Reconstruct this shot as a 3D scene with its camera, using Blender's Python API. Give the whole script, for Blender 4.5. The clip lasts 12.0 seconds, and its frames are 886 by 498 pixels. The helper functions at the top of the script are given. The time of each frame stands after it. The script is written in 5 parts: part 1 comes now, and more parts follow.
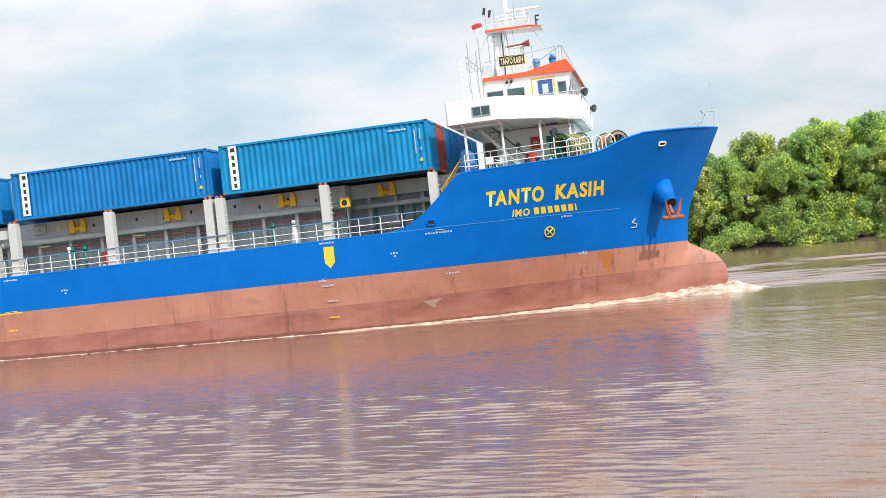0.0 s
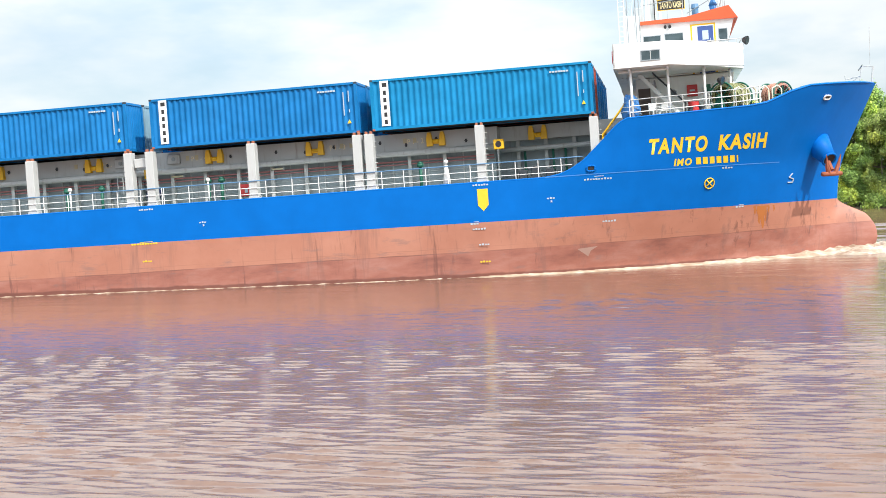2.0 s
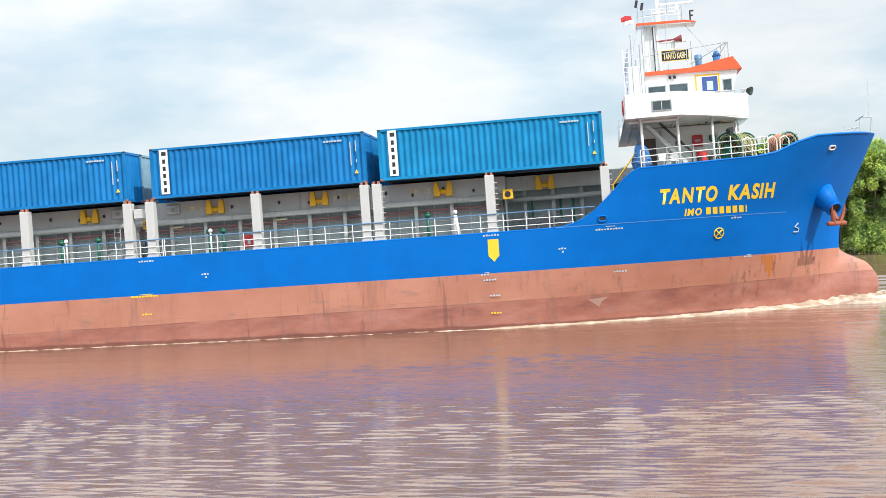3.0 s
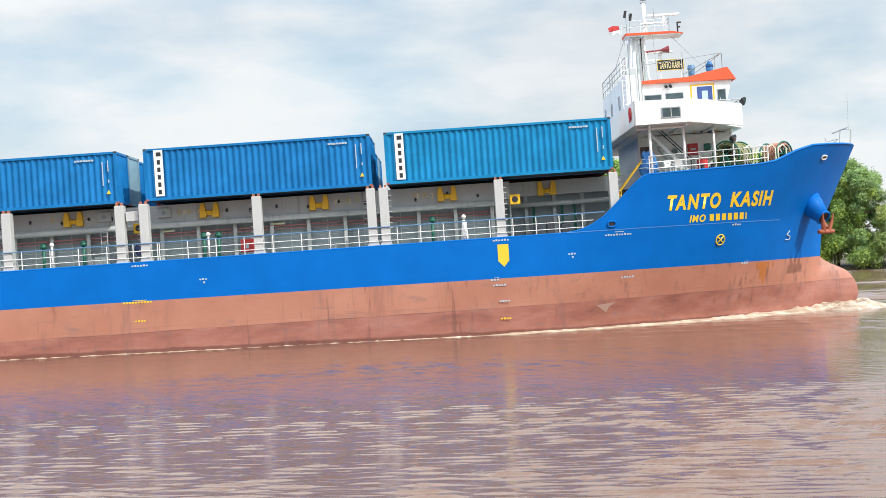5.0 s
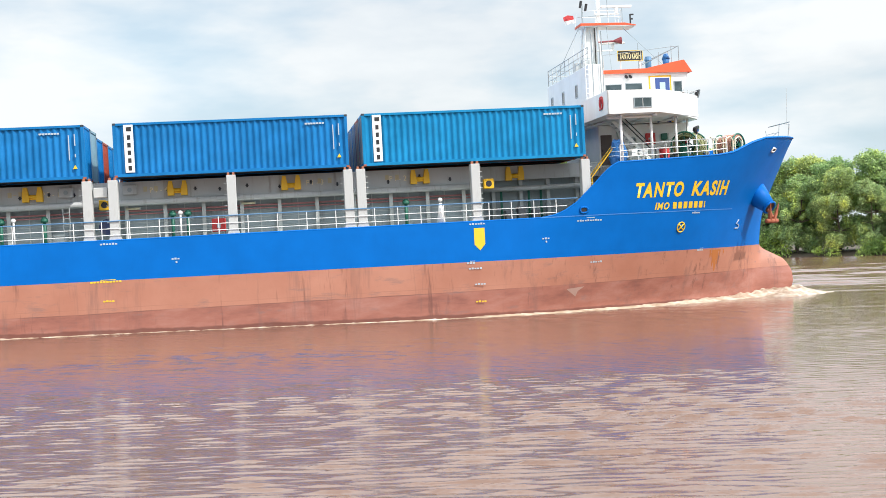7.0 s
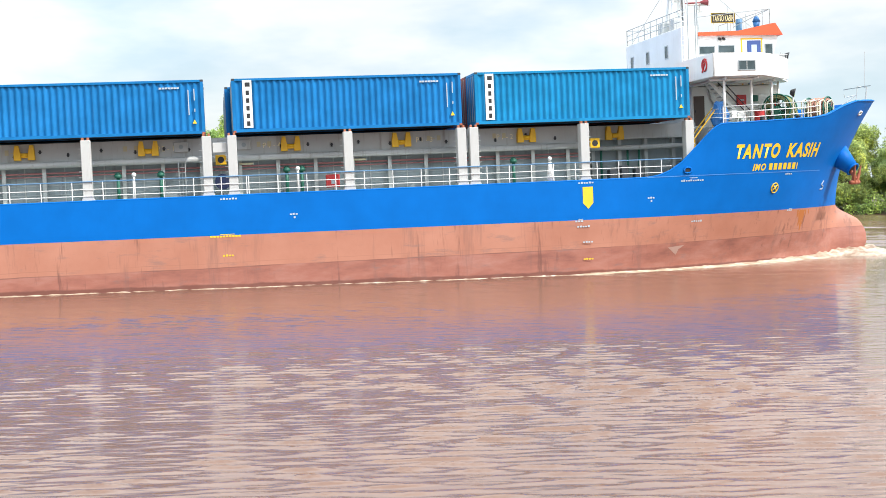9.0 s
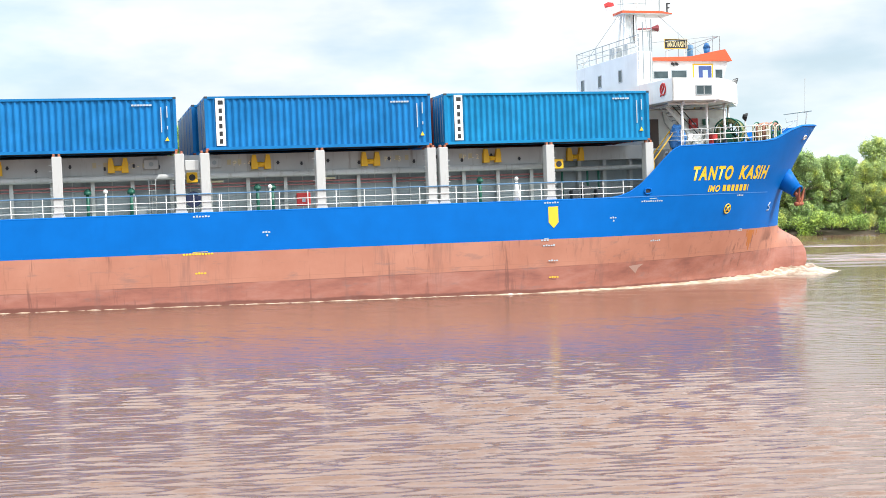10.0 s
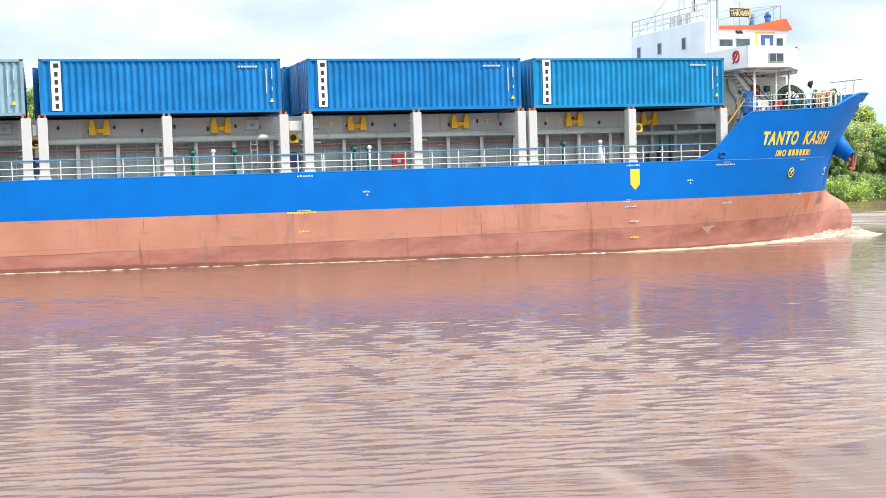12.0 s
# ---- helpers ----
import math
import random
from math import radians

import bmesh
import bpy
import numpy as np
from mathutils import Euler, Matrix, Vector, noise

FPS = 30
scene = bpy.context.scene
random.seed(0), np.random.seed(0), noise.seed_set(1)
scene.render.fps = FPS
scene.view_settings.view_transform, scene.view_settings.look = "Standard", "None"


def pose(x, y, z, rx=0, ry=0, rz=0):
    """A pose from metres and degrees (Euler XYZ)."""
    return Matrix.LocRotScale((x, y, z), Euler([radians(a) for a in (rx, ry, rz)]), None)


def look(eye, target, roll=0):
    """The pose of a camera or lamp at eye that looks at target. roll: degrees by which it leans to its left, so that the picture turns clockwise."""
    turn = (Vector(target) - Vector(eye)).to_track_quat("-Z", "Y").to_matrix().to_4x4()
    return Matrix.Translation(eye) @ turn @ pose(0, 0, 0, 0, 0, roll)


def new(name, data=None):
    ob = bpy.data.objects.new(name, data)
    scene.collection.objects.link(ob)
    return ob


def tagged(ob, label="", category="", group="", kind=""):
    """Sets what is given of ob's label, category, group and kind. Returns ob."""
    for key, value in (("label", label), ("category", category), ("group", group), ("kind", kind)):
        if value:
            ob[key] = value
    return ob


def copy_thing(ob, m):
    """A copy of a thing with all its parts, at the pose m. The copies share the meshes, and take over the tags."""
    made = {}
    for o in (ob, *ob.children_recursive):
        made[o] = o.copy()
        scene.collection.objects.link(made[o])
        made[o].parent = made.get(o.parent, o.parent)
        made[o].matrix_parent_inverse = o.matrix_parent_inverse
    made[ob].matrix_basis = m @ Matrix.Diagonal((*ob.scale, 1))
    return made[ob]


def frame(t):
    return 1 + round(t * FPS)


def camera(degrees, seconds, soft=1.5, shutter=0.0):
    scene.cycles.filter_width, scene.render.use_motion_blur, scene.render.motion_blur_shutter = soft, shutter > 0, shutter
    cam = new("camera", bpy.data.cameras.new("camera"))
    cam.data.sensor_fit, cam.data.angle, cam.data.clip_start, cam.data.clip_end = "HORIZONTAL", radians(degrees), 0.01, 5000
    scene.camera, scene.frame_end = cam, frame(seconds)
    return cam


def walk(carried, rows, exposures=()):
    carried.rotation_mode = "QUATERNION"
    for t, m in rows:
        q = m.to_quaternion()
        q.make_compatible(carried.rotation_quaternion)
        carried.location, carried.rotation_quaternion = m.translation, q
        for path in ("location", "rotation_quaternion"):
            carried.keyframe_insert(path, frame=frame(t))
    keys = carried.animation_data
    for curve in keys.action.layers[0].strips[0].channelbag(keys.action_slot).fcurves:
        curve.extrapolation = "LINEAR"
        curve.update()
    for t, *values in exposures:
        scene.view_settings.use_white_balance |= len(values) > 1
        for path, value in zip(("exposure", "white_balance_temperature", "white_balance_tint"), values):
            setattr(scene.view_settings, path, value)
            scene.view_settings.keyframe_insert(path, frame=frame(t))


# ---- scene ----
CAMERA_ROWS = [
    (0, pose(0.068, 0.049, 3.747, 90.275, 5.397, 12.109)),
    (0.5, pose(0.138, -0.006, 3.836, 89.758, 6.269, 12.891)),
    (1, pose(-0.005, -0.026, 3.758, 89.288, 4.982, 11.574)),
    (1.5, pose(-0.059, -0.038, 3.887, 89.325, 4.255, 11.166)),
    (2, pose(-0.283, -0.068, 4.063, 87.965, 2.961, 11.335)),
    (2.5, pose(-0.122, 0.052, 4.412, 86.496, 2.806, 9.923)),
    (3, pose(0.01, 0.008, 4.438, 89.992, 3.13, 8.188)),
    (3.2, pose(0.082, 0.008, 4.41, 90.072, 2.965, 6.576)),
    (4.8, pose(0.042, 0.049, 3.852, 90.696, 3.032, 0.669)),
    (5, pose(-0.017, 0.003, 3.838, 90.753, 2.944, 0.738)),
    (5.5, pose(0.058, -0.004, 4.041, 90.807, 2.69, -2.052)),
    (6, pose(0.107, -0.005, 4.197, 89.926, 2.972, -4.611)),
    (6.5, pose(0.077, -0.006, 4.222, 89.717, 2.68, -6.122)),
    (7, pose(0.059, 0.012, 4.132, 89.667, 2.11, -8.249)),
    (7.5, pose(0.104, -0.022, 4.194, 88.912, 1.841, -7.999)),
    (9.3, pose(-0.118, -0.001, 4.877, 87.252, 1.196, -12.857)),
    (9.5, pose(-0.152, 0.001, 4.878, 88.122, 1.146, -14.073)),
    (10, pose(-0.041, -0.061, 4.896, 88.076, 1.108, -16.533)),
    (10.5, pose(-0.152, 0.101, 4.931, 87.391, 0.361, -19.988)),
    (11, pose(0.022, -0.067, 4.889, 87.243, 0.453, -19.672)),
    (11.5, pose(0.099, 0.004, 4.796, 87.541, 0.221, -22.114)),
    (12, pose(0.082, 0.017, 4.679, 86.553, 0.737, -20.065)),
]
# the ship: seconds, x and y of its midship point, heading in degrees
SHIP_ROWS = [
    (0, -30.417, 67.067, 1.588),
    (1, -25.787, 67.080, 1.421),
    (2, -21.170, 67.075, 1.222),
    (3, -16.561, 67.049, 0.996),
    (4, -11.952, 66.996, 0.744),
    (5, -7.338, 66.913, 0.466),
    (6, -2.710, 66.795, 0.162),
    (7, 1.936, 66.638, -0.168),
    (8, 6.608, 66.439, -0.525),
    (9, 11.313, 66.192, -0.908),
    (10, 16.056, 65.893, -1.318),
    (11, 20.845, 65.539, -1.755),
    (12, 25.687, 65.125, -2.205),
]
EXPOSURES = [(0, 0.22), (1.0, 0.22), (1.5, 0.33), (2.0, 0.44), (2.5, 0.74), (3.0, 0.32), (3.2, 0.27), (5.0, 0.2), (6.5, 0.27), (7.5, 0.38), (9.5, 0.50), (10.5, 0.52), (11.5, 0.62), (12, 0.55)]
TRIM = 1.0


def ship_pose(x, y, heading):
    return pose(x, y, 0, 0, -TRIM, heading) @ pose(16, 0, 0.03)


cam = camera(39.0, 12.0, soft=0.55)
walk(cam, CAMERA_ROWS, exposures=EXPOSURES)

# ---- sky and sun ----
SUN_TO = Vector((0.62, -0.50, 0.80)).normalized()
world = bpy.data.worlds.new("sky")
scene.world = world
world.use_nodes = True
wn, wl = world.node_tree.nodes, world.node_tree.links
wn.clear()
w_out = wn.new("ShaderNodeOutputWorld")
w_bg = wn.new("ShaderNodeBackground")
w_sky = wn.new("ShaderNodeTexSky")
w_sky.sky_type = "NISHITA"
w_sky.sun_disc = False
w_sky.sun_elevation = math.asin(SUN_TO.z)
w_sky.sun_rotation = math.atan2(SUN_TO.x, SUN_TO.y)
w_sky.dust_density = 2.0
w_scale = wn.new("ShaderNodeVectorMath")
w_scale.operation = "SCALE"
w_scale.inputs["Scale"].default_value = 0.135
wl.new(w_sky.outputs[0], w_scale.inputs[0])
w_tc = wn.new("ShaderNodeTexCoord")
w_map = wn.new("ShaderNodeMapping")
w_map.inputs["Scale"].default_value = (2.2, 2.2, 6.5)
w_map.inputs["Location"].default_value = (0.35, 0.6, 0.2)
wl.new(w_tc.outputs["Generated"], w_map.inputs["Vector"])
w_noise = wn.new("ShaderNodeTexNoise")
w_noise.inputs["Scale"].default_value = 1.3
w_noise.inputs["Detail"].default_value = 6.0
w_noise.inputs["Roughness"].default_value = 0.52
wl.new(w_map.outputs[0], w_noise.inputs["Vector"])
w_ramp = wn.new("ShaderNodeValToRGB")
w_ramp.color_ramp.elements[0].position = 0.36
w_ramp.color_ramp.elements[0].color = (0.45, 0.45, 0.45, 1)
w_ramp.color_ramp.elements[1].position = 0.60
w_ramp.color_ramp.elements[1].color = (1, 1, 1, 1)
wl.new(w_noise.outputs[0], w_ramp.inputs[0])
w_noise2 = wn.new("ShaderNodeTexNoise")
w_noise2.inputs["Scale"].default_value = 2.6
w_noise2.inputs["Detail"].default_value = 5.0
wl.new(w_map.outputs[0], w_noise2.inputs["Vector"])
w_cloud = wn.new("ShaderNodeValToRGB")
w_cloud.color_ramp.elements[0].position = 0.34
w_cloud.color_ramp.elements[0].color = (0.71, 0.87, 0.98, 1)
w_cloud.color_ramp.elements[1].position = 0.56
w_cloud.color_ramp.elements[1].color = (0.95, 0.985, 1.0, 1)
wl.new(w_noise2.outputs[0], w_cloud.inputs[0])
w_mix = wn.new("ShaderNodeMix")
w_mix.data_type = "RGBA"
wl.new(w_ramp.outputs[0], w_mix.inputs[0])
wl.new(w_scale.outputs[0], w_mix.inputs[6])
wl.new(w_cloud.outputs[0], w_mix.inputs[7])
# a thin overcast grows brighter towards the zenith
w_sep = wn.new("ShaderNodeSeparateXYZ")
wl.new(w_tc.outputs["Generated"], w_sep.inputs[0])
w_rise = wn.new("ShaderNodeMapRange")
w_rise.interpolation_type = "SMOOTHSTEP"
w_rise.inputs["From Min"].default_value, w_rise.inputs["From Max"].default_value = 0.19, 0.40
w_rise.inputs["To Min"].default_value, w_rise.inputs["To Max"].default_value = 1.0, 2.25
wl.new(w_sep.outputs["Z"], w_rise.inputs["Value"])
w_gain = wn.new("ShaderNodeVectorMath")
w_gain.operation = "SCALE"
wl.new(w_mix.outputs[2], w_gain.inputs[0])
wl.new(w_rise.outputs[0], w_gain.inputs["Scale"])
wl.new(w_gain.outputs[0], w_bg.inputs[0])
w_bg.inputs[1].default_value = 0.82
wl.new(w_bg.outputs[0], w_out.inputs[0])

sun = new("sun", bpy.data.lights.new("sun", "SUN"))
sun.data.energy, sun.data.angle, sun.data.color = 3.25, radians(1.0), (1.0, 0.96, 0.90)
sun.matrix_world = look((0, 0, 0), -SUN_TO)


# ---- materials ----
def mat_base(name):
    m = bpy.data.materials.new(name)
    m.use_nodes = True
    nt = m.node_tree
    return m, nt, nt.nodes["Principled BSDF"]


def noise_node(nt, scale, detail=4.0, rough=0.55, stretch=(1, 1, 1), coord="Object"):
    tc = nt.nodes.new("ShaderNodeTexCoord")
    mp = nt.nodes.new("ShaderNodeMapping")
    mp.inputs["Scale"].default_value = stretch
    nz = nt.nodes.new("ShaderNodeTexNoise")
    nz.inputs["Scale"].default_value = scale
    nz.inputs["Detail"].default_value = detail
    nz.inputs["Roughness"].default_value = rough
    nt.links.new(tc.outputs[coord], mp.inputs["Vector"])
    nt.links.new(mp.outputs[0], nz.inputs["Vector"])
    return nz.outputs[0]


def ramp_node(nt, value, stops):
    rp = nt.nodes.new("ShaderNodeValToRGB")
    els = rp.color_ramp.elements
    while len(els) < len(stops):
        els.new(0.5)
    for el, (at, c) in zip(els, stops):
        el.position = at
        el.color = (*c, 1) if len(c) == 3 else c
    nt.links.new(value, rp.inputs[0])
    return rp.outputs[0]


def mix_node(nt, fac, a, b, blend="MIX"):
    mx = nt.nodes.new("ShaderNodeMix")
    mx.data_type, mx.blend_type = "RGBA", blend
    for k, v in ((0, fac), (6, a), (7, b)):
        if isinstance(v, (int, float)):
            mx.inputs[k].default_value = v
        elif isinstance(v, tuple):
            mx.inputs[k].default_value = (*v, 1)
        else:
            nt.links.new(v, mx.inputs[k])
    return mx.outputs[2]


def bump_node(nt, bsdf, height, strength, distance):
    bp = nt.nodes.new("ShaderNodeBump")
    bp.inputs["Strength"].default_value = strength
    bp.inputs["Distance"].default_value = distance
    nt.links.new(height, bp.inputs["Height"])
    nt.links.new(bp.outputs[0], bsdf.inputs["Normal"])


def paint(name, color, rough=0.45, dirt=(0.16, 0.12, 0.09), amount=0.35, streak=1.0, metal=0.0):
    """Painted steel: faded patches, vertical grime runs, a slight unevenness."""
    m, nt, b = mat_base(name)
    fade = noise_node(nt, 0.7, 5)
    c1 = ramp_node(nt, fade, [(0.3, tuple(0.92 * v for v in color)), (0.7, tuple(min(1, 1.05 * v) for v in color))])
    runs = noise_node(nt, 2.2, 6, 0.6, (2.0, 2.0, 0.25))
    mask = ramp_node(nt, runs, [(0.56, (0, 0, 0)), (0.80, (amount * streak,) * 3)])
    nt.links.new(mix_node(nt, mask, c1, dirt), b.inputs["Base Color"])
    b.inputs["Roughness"].default_value = rough
    b.inputs["Metallic"].default_value = metal
    bump_node(nt, b, noise_node(nt, 3.0, 3), 0.12, 0.02)
    return m


M_BLUE = paint("hull_blue_paint", (0.0, 0.133, 0.49), 0.5, (0.0, 0.10, 0.38), 0.22)
M_BLUE.node_tree.nodes["Principled BSDF"].inputs["Specular IOR Level"].default_value = 0.12
M_WHITE = paint("white_paint", (0.80, 0.80, 0.78), 0.5, (0.42, 0.34, 0.26), 0.22)
M_GREY = paint("light_grey_paint", (0.46, 0.48, 0.48), 0.55, (0.17, 0.12, 0.09), 0.6)
M_POST = paint("post_grey_paint", (0.50, 0.51, 0.50), 0.55, (0.25, 0.18, 0.13), 0.5)
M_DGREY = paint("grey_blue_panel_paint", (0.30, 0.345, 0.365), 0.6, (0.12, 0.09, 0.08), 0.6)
M_PINK = paint("faded_red_pipe_paint", (0.40, 0.17, 0.17), 0.55, (0.16, 0.10, 0.08), 0.5)
M_YELLOW = paint("yellow_paint", (0.80, 0.46, 0.015), 0.5, (0.30, 0.20, 0.08), 0.3)
M_LETTER = paint("yellow_letter_paint", (0.86, 0.56, 0.03), 0.5, (0.45, 0.30, 0.06), 0.15)
M_ORANGE = paint("orange_red_paint", (0.75, 0.10, 0.03), 0.5, (0.30, 0.10, 0.05), 0.2)
M_RED = paint("red_paint", (0.55, 0.04, 0.04), 0.5, (0.2, 0.05, 0.04), 0.2)
M_GREEN = paint("green_paint", (0.015, 0.12, 0.08), 0.5, (0.06, 0.08, 0.05), 0.3)
M_BLACK = paint("black_paint", (0.02, 0.02, 0.022), 0.5, (0.06, 0.05, 0.05), 0.3)
M_RUST = paint("rusty_anchor_steel", (0.34, 0.10, 0.05), 0.8, (0.12, 0.05, 0.03), 0.6)
M_RAILBLUE = paint("blue_grey_rail_paint", (0.10, 0.22, 0.38), 0.5, (0.1, 0.1, 0.1), 0.3)
M_DECK = paint("green_deck_paint", (0.24, 0.33, 0.29), 0.7, (0.12, 0.09, 0.07), 0.5)
M_ROPE = paint("yellow_green_rope", (0.26, 0.27, 0.13), 0.9, (0.15, 0.13, 0.06), 0.5)
M_ROPE2 = paint("faded_orange_rope", (0.42, 0.21, 0.15), 0.9, (0.25, 0.12, 0.08), 0.5)
M_TARP = paint("blue_tarpaulin", (0.03, 0.16, 0.42), 0.5, (0.2, 0.25, 0.3), 0.3)
M_BARW = paint("white_mark_paint", (0.44, 0.51, 0.56), 0.5, (0.3, 0.3, 0.3), 0.2)
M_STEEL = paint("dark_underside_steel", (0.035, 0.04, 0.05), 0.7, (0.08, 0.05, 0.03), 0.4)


def glass_mat():
    m, nt, b = mat_base("dark_window_glass")
    c = ramp_node(nt, noise_node(nt, 1.5, 2), [(0.3, (0.03, 0.05, 0.055)), (0.7, (0.07, 0.10, 0.11))])
    nt.links.new(c, b.inputs["Base Color"])
    b.inputs["Roughness"].default_value = 0.06
    return m


M_GLASS = glass_mat()


def boot_mat():
    """Faded red antifouling with an old waterline, scuffs, plate seams and dark runs."""
    m, nt, b = mat_base("faded_red_bottom_paint")
    tc = nt.nodes.new("ShaderNodeTexCoord")
    sp = nt.nodes.new("ShaderNodeSeparateXYZ")
    nt.links.new(tc.outputs["Object"], sp.inputs[0])
    base = ramp_node(nt, noise_node(nt, 0.5, 6), [(0.3, (0.395, 0.160, 0.102)), (0.7, (0.470, 0.210, 0.140))])
    old = ramp_node(nt, noise_node(nt, 0.9, 6, 0.62, (0.5, 1, 1.6)), [(0.3, (0.24, 0.090, 0.066)), (0.5, (0.34, 0.130, 0.092)), (0.72, (0.40, 0.185, 0.142))])
    wob = nt.nodes.new("ShaderNodeMath")
    wob.operation = "MULTIPLY_ADD"
    wob.inputs[1].default_value = 0.10
    nt.links.new(noise_node(nt, 0.35, 4, 0.6, (1, 1, 0.2)), wob.inputs[0])
    nt.links.new(sp.outputs["Z"], wob.inputs[2])
    rng = nt.nodes.new("ShaderNodeMapRange")
    rng.inputs["From Min"].default_value, rng.inputs["From Max"].default_value = 1.28, 1.31
    rng.inputs["To Min"].default_value, rng.inputs["To Max"].default_value = 1.0, 0.0
    nt.links.new(wob.outputs[0], rng.inputs["Value"])
    c = mix_node(nt, rng.outputs[0], base, old)
    for lo_, hi_, amount in ((1.24, 1.29, 0.5), (1.50, 1.53, 0.25)):
        up = nt.nodes.new("ShaderNodeMapRange")
        up.inputs["From Min"].default_value, up.inputs["From Max"].default_value = lo_, lo_ + 0.02
        dn = nt.nodes.new("ShaderNodeMapRange")
        dn.inputs["From Min"].default_value, dn.inputs["From Max"].default_value = hi_, hi_ + 0.02
        dn.inputs["To Min"].default_value, dn.inputs["To Max"].default_value = amount, 0.0
        both = nt.nodes.new("ShaderNodeMath")
        both.operation = "MULTIPLY"
        part_way = nt.nodes.new("ShaderNodeMath")
        part_way.operation = "MULTIPLY"
        nt.links.new(wob.outputs[0], up.inputs["Value"])
        nt.links.new(wob.outputs[0], dn.inputs["Value"])
        nt.links.new(up.outputs[0], both.inputs[0])
        nt.links.new(dn.outputs[0], both.inputs[1])
        nt.links.new(both.outputs[0], part_way.inputs[0])
        nt.links.new(ramp_node(nt, noise_node(nt, 0.25, 4), [(0.38, (0.1,) * 3), (0.6, (1, 1, 1))]), part_way.inputs[1])
        c = mix_node(nt, part_way.outputs[0], c, (0.10, 0.045, 0.035))
    # wet foot of the plating along the water
    wet_x = nt.nodes.new("ShaderNodeMath")
    wet_x.operation = "MULTIPLY_ADD"
    wet_x.inputs[1].default_value = 0.01746
    nt.links.new(sp.outputs["X"], wet_x.inputs[0])
    nt.links.new(sp.outputs["Z"], wet_x.inputs[2])
    wet_n = nt.nodes.new("ShaderNodeMath")
    wet_n.operation = "MULTIPLY_ADD"
    wet_n.inputs[1].default_value = 0.22
    nt.links.new(noise_node(nt, 0.9, 4, 0.6, (1, 1, 0.3)), wet_n.inputs[0])
    nt.links.new(wet_x.outputs[0], wet_n.inputs[2])
    wet = nt.nodes.new("ShaderNodeMapRange")
    wet.inputs["From Min"].default_value, wet.inputs["From Max"].default_value = -0.04, 0.05
    wet.inputs["To Min"].default_value, wet.inputs["To Max"].default_value = 0.75, 0.0
    nt.links.new(wet_n.outputs[0], wet.inputs["Value"])
    c = mix_node(nt, wet.outputs[0], c, (0.12, 0.04, 0.028))
    runs = noise_node(nt, 1.0, 5, 0.7, (1.3, 1.3, 0.12))
    mask = ramp_node(nt, runs, [(0.60, (0, 0, 0)), (0.67, (0.7,) * 3)])
    c = mix_node(nt, mask, c, (0.16, 0.066, 0.05))
    broad = ramp_node(nt, noise_node(nt, 0.45, 5, 0.75, (1.6, 1.6, 0.18)), [(0.55, (0, 0, 0)), (0.67, (0.5,) * 3)])
    c = mix_node(nt, broad, c, (0.18, 0.095, 0.08))
    scuff = ramp_node(nt, noise_node(nt, 1.7, 6, 0.7, (0.35, 1, 1.5)), [(0.57, (0, 0, 0)), (0.69, (0.5,) * 3)])
    c = mix_node(nt, scuff, c, (0.20, 0.13, 0.12))
    nt.links.new(c, b.inputs["Base Color"])
    b.inputs["Roughness"].default_value = 0.6
    bump_node(nt, b, noise_node(nt, 1.4, 4), 0.25, 0.03)
    return m


M_BOOT = boot_mat()


def container_mat(name, color, worn=0.35):
    m, nt, b = mat_base(name)
    c = ramp_node(nt, noise_node(nt, 0.8, 5), [(0.3, tuple(0.82 * v for v in color)), (0.7, tuple(min(1, 1.12 * v + 0.005) for v in color))])
    runs = noise_node(nt, 1.6, 6, 0.62, (2.2, 2.2, 0.22))
    mask = ramp_node(nt, runs, [(0.55, (0, 0, 0)), (0.78, (worn,) * 3)])
    pale = tuple(0.85 * v + 0.03 for v in color)
    c = mix_node(nt, mask, c, pale)
    spots = ramp_node(nt, noise_node(nt, 7.0, 5, 0.7), [(0.70, (0, 0, 0)), (0.76, (0.7,) * 3)])
    c = mix_node(nt, spots, c, (0.16, 0.07, 0.04))
    nt.links.new(c, b.inputs["Base Color"])
    b.inputs["Roughness"].default_value = 0.5
    b.inputs["Specular IOR Level"].default_value = 0.22
    bump_node(nt, b, noise_node(nt, 4.0, 3), 0.15, 0.01)
    return m


M_CBLUE = container_mat("container_blue", (0.003, 0.165, 0.43))
M_CTEAL = container_mat("container_bright_blue", (0.003, 0.215, 0.45), 0.3)
M_CPALE = container_mat("container_weathered_blue", (0.20, 0.33, 0.40), 0.9)
M_CRED = container_mat("container_red_brown", (0.33, 0.06, 0.035), 0.2)


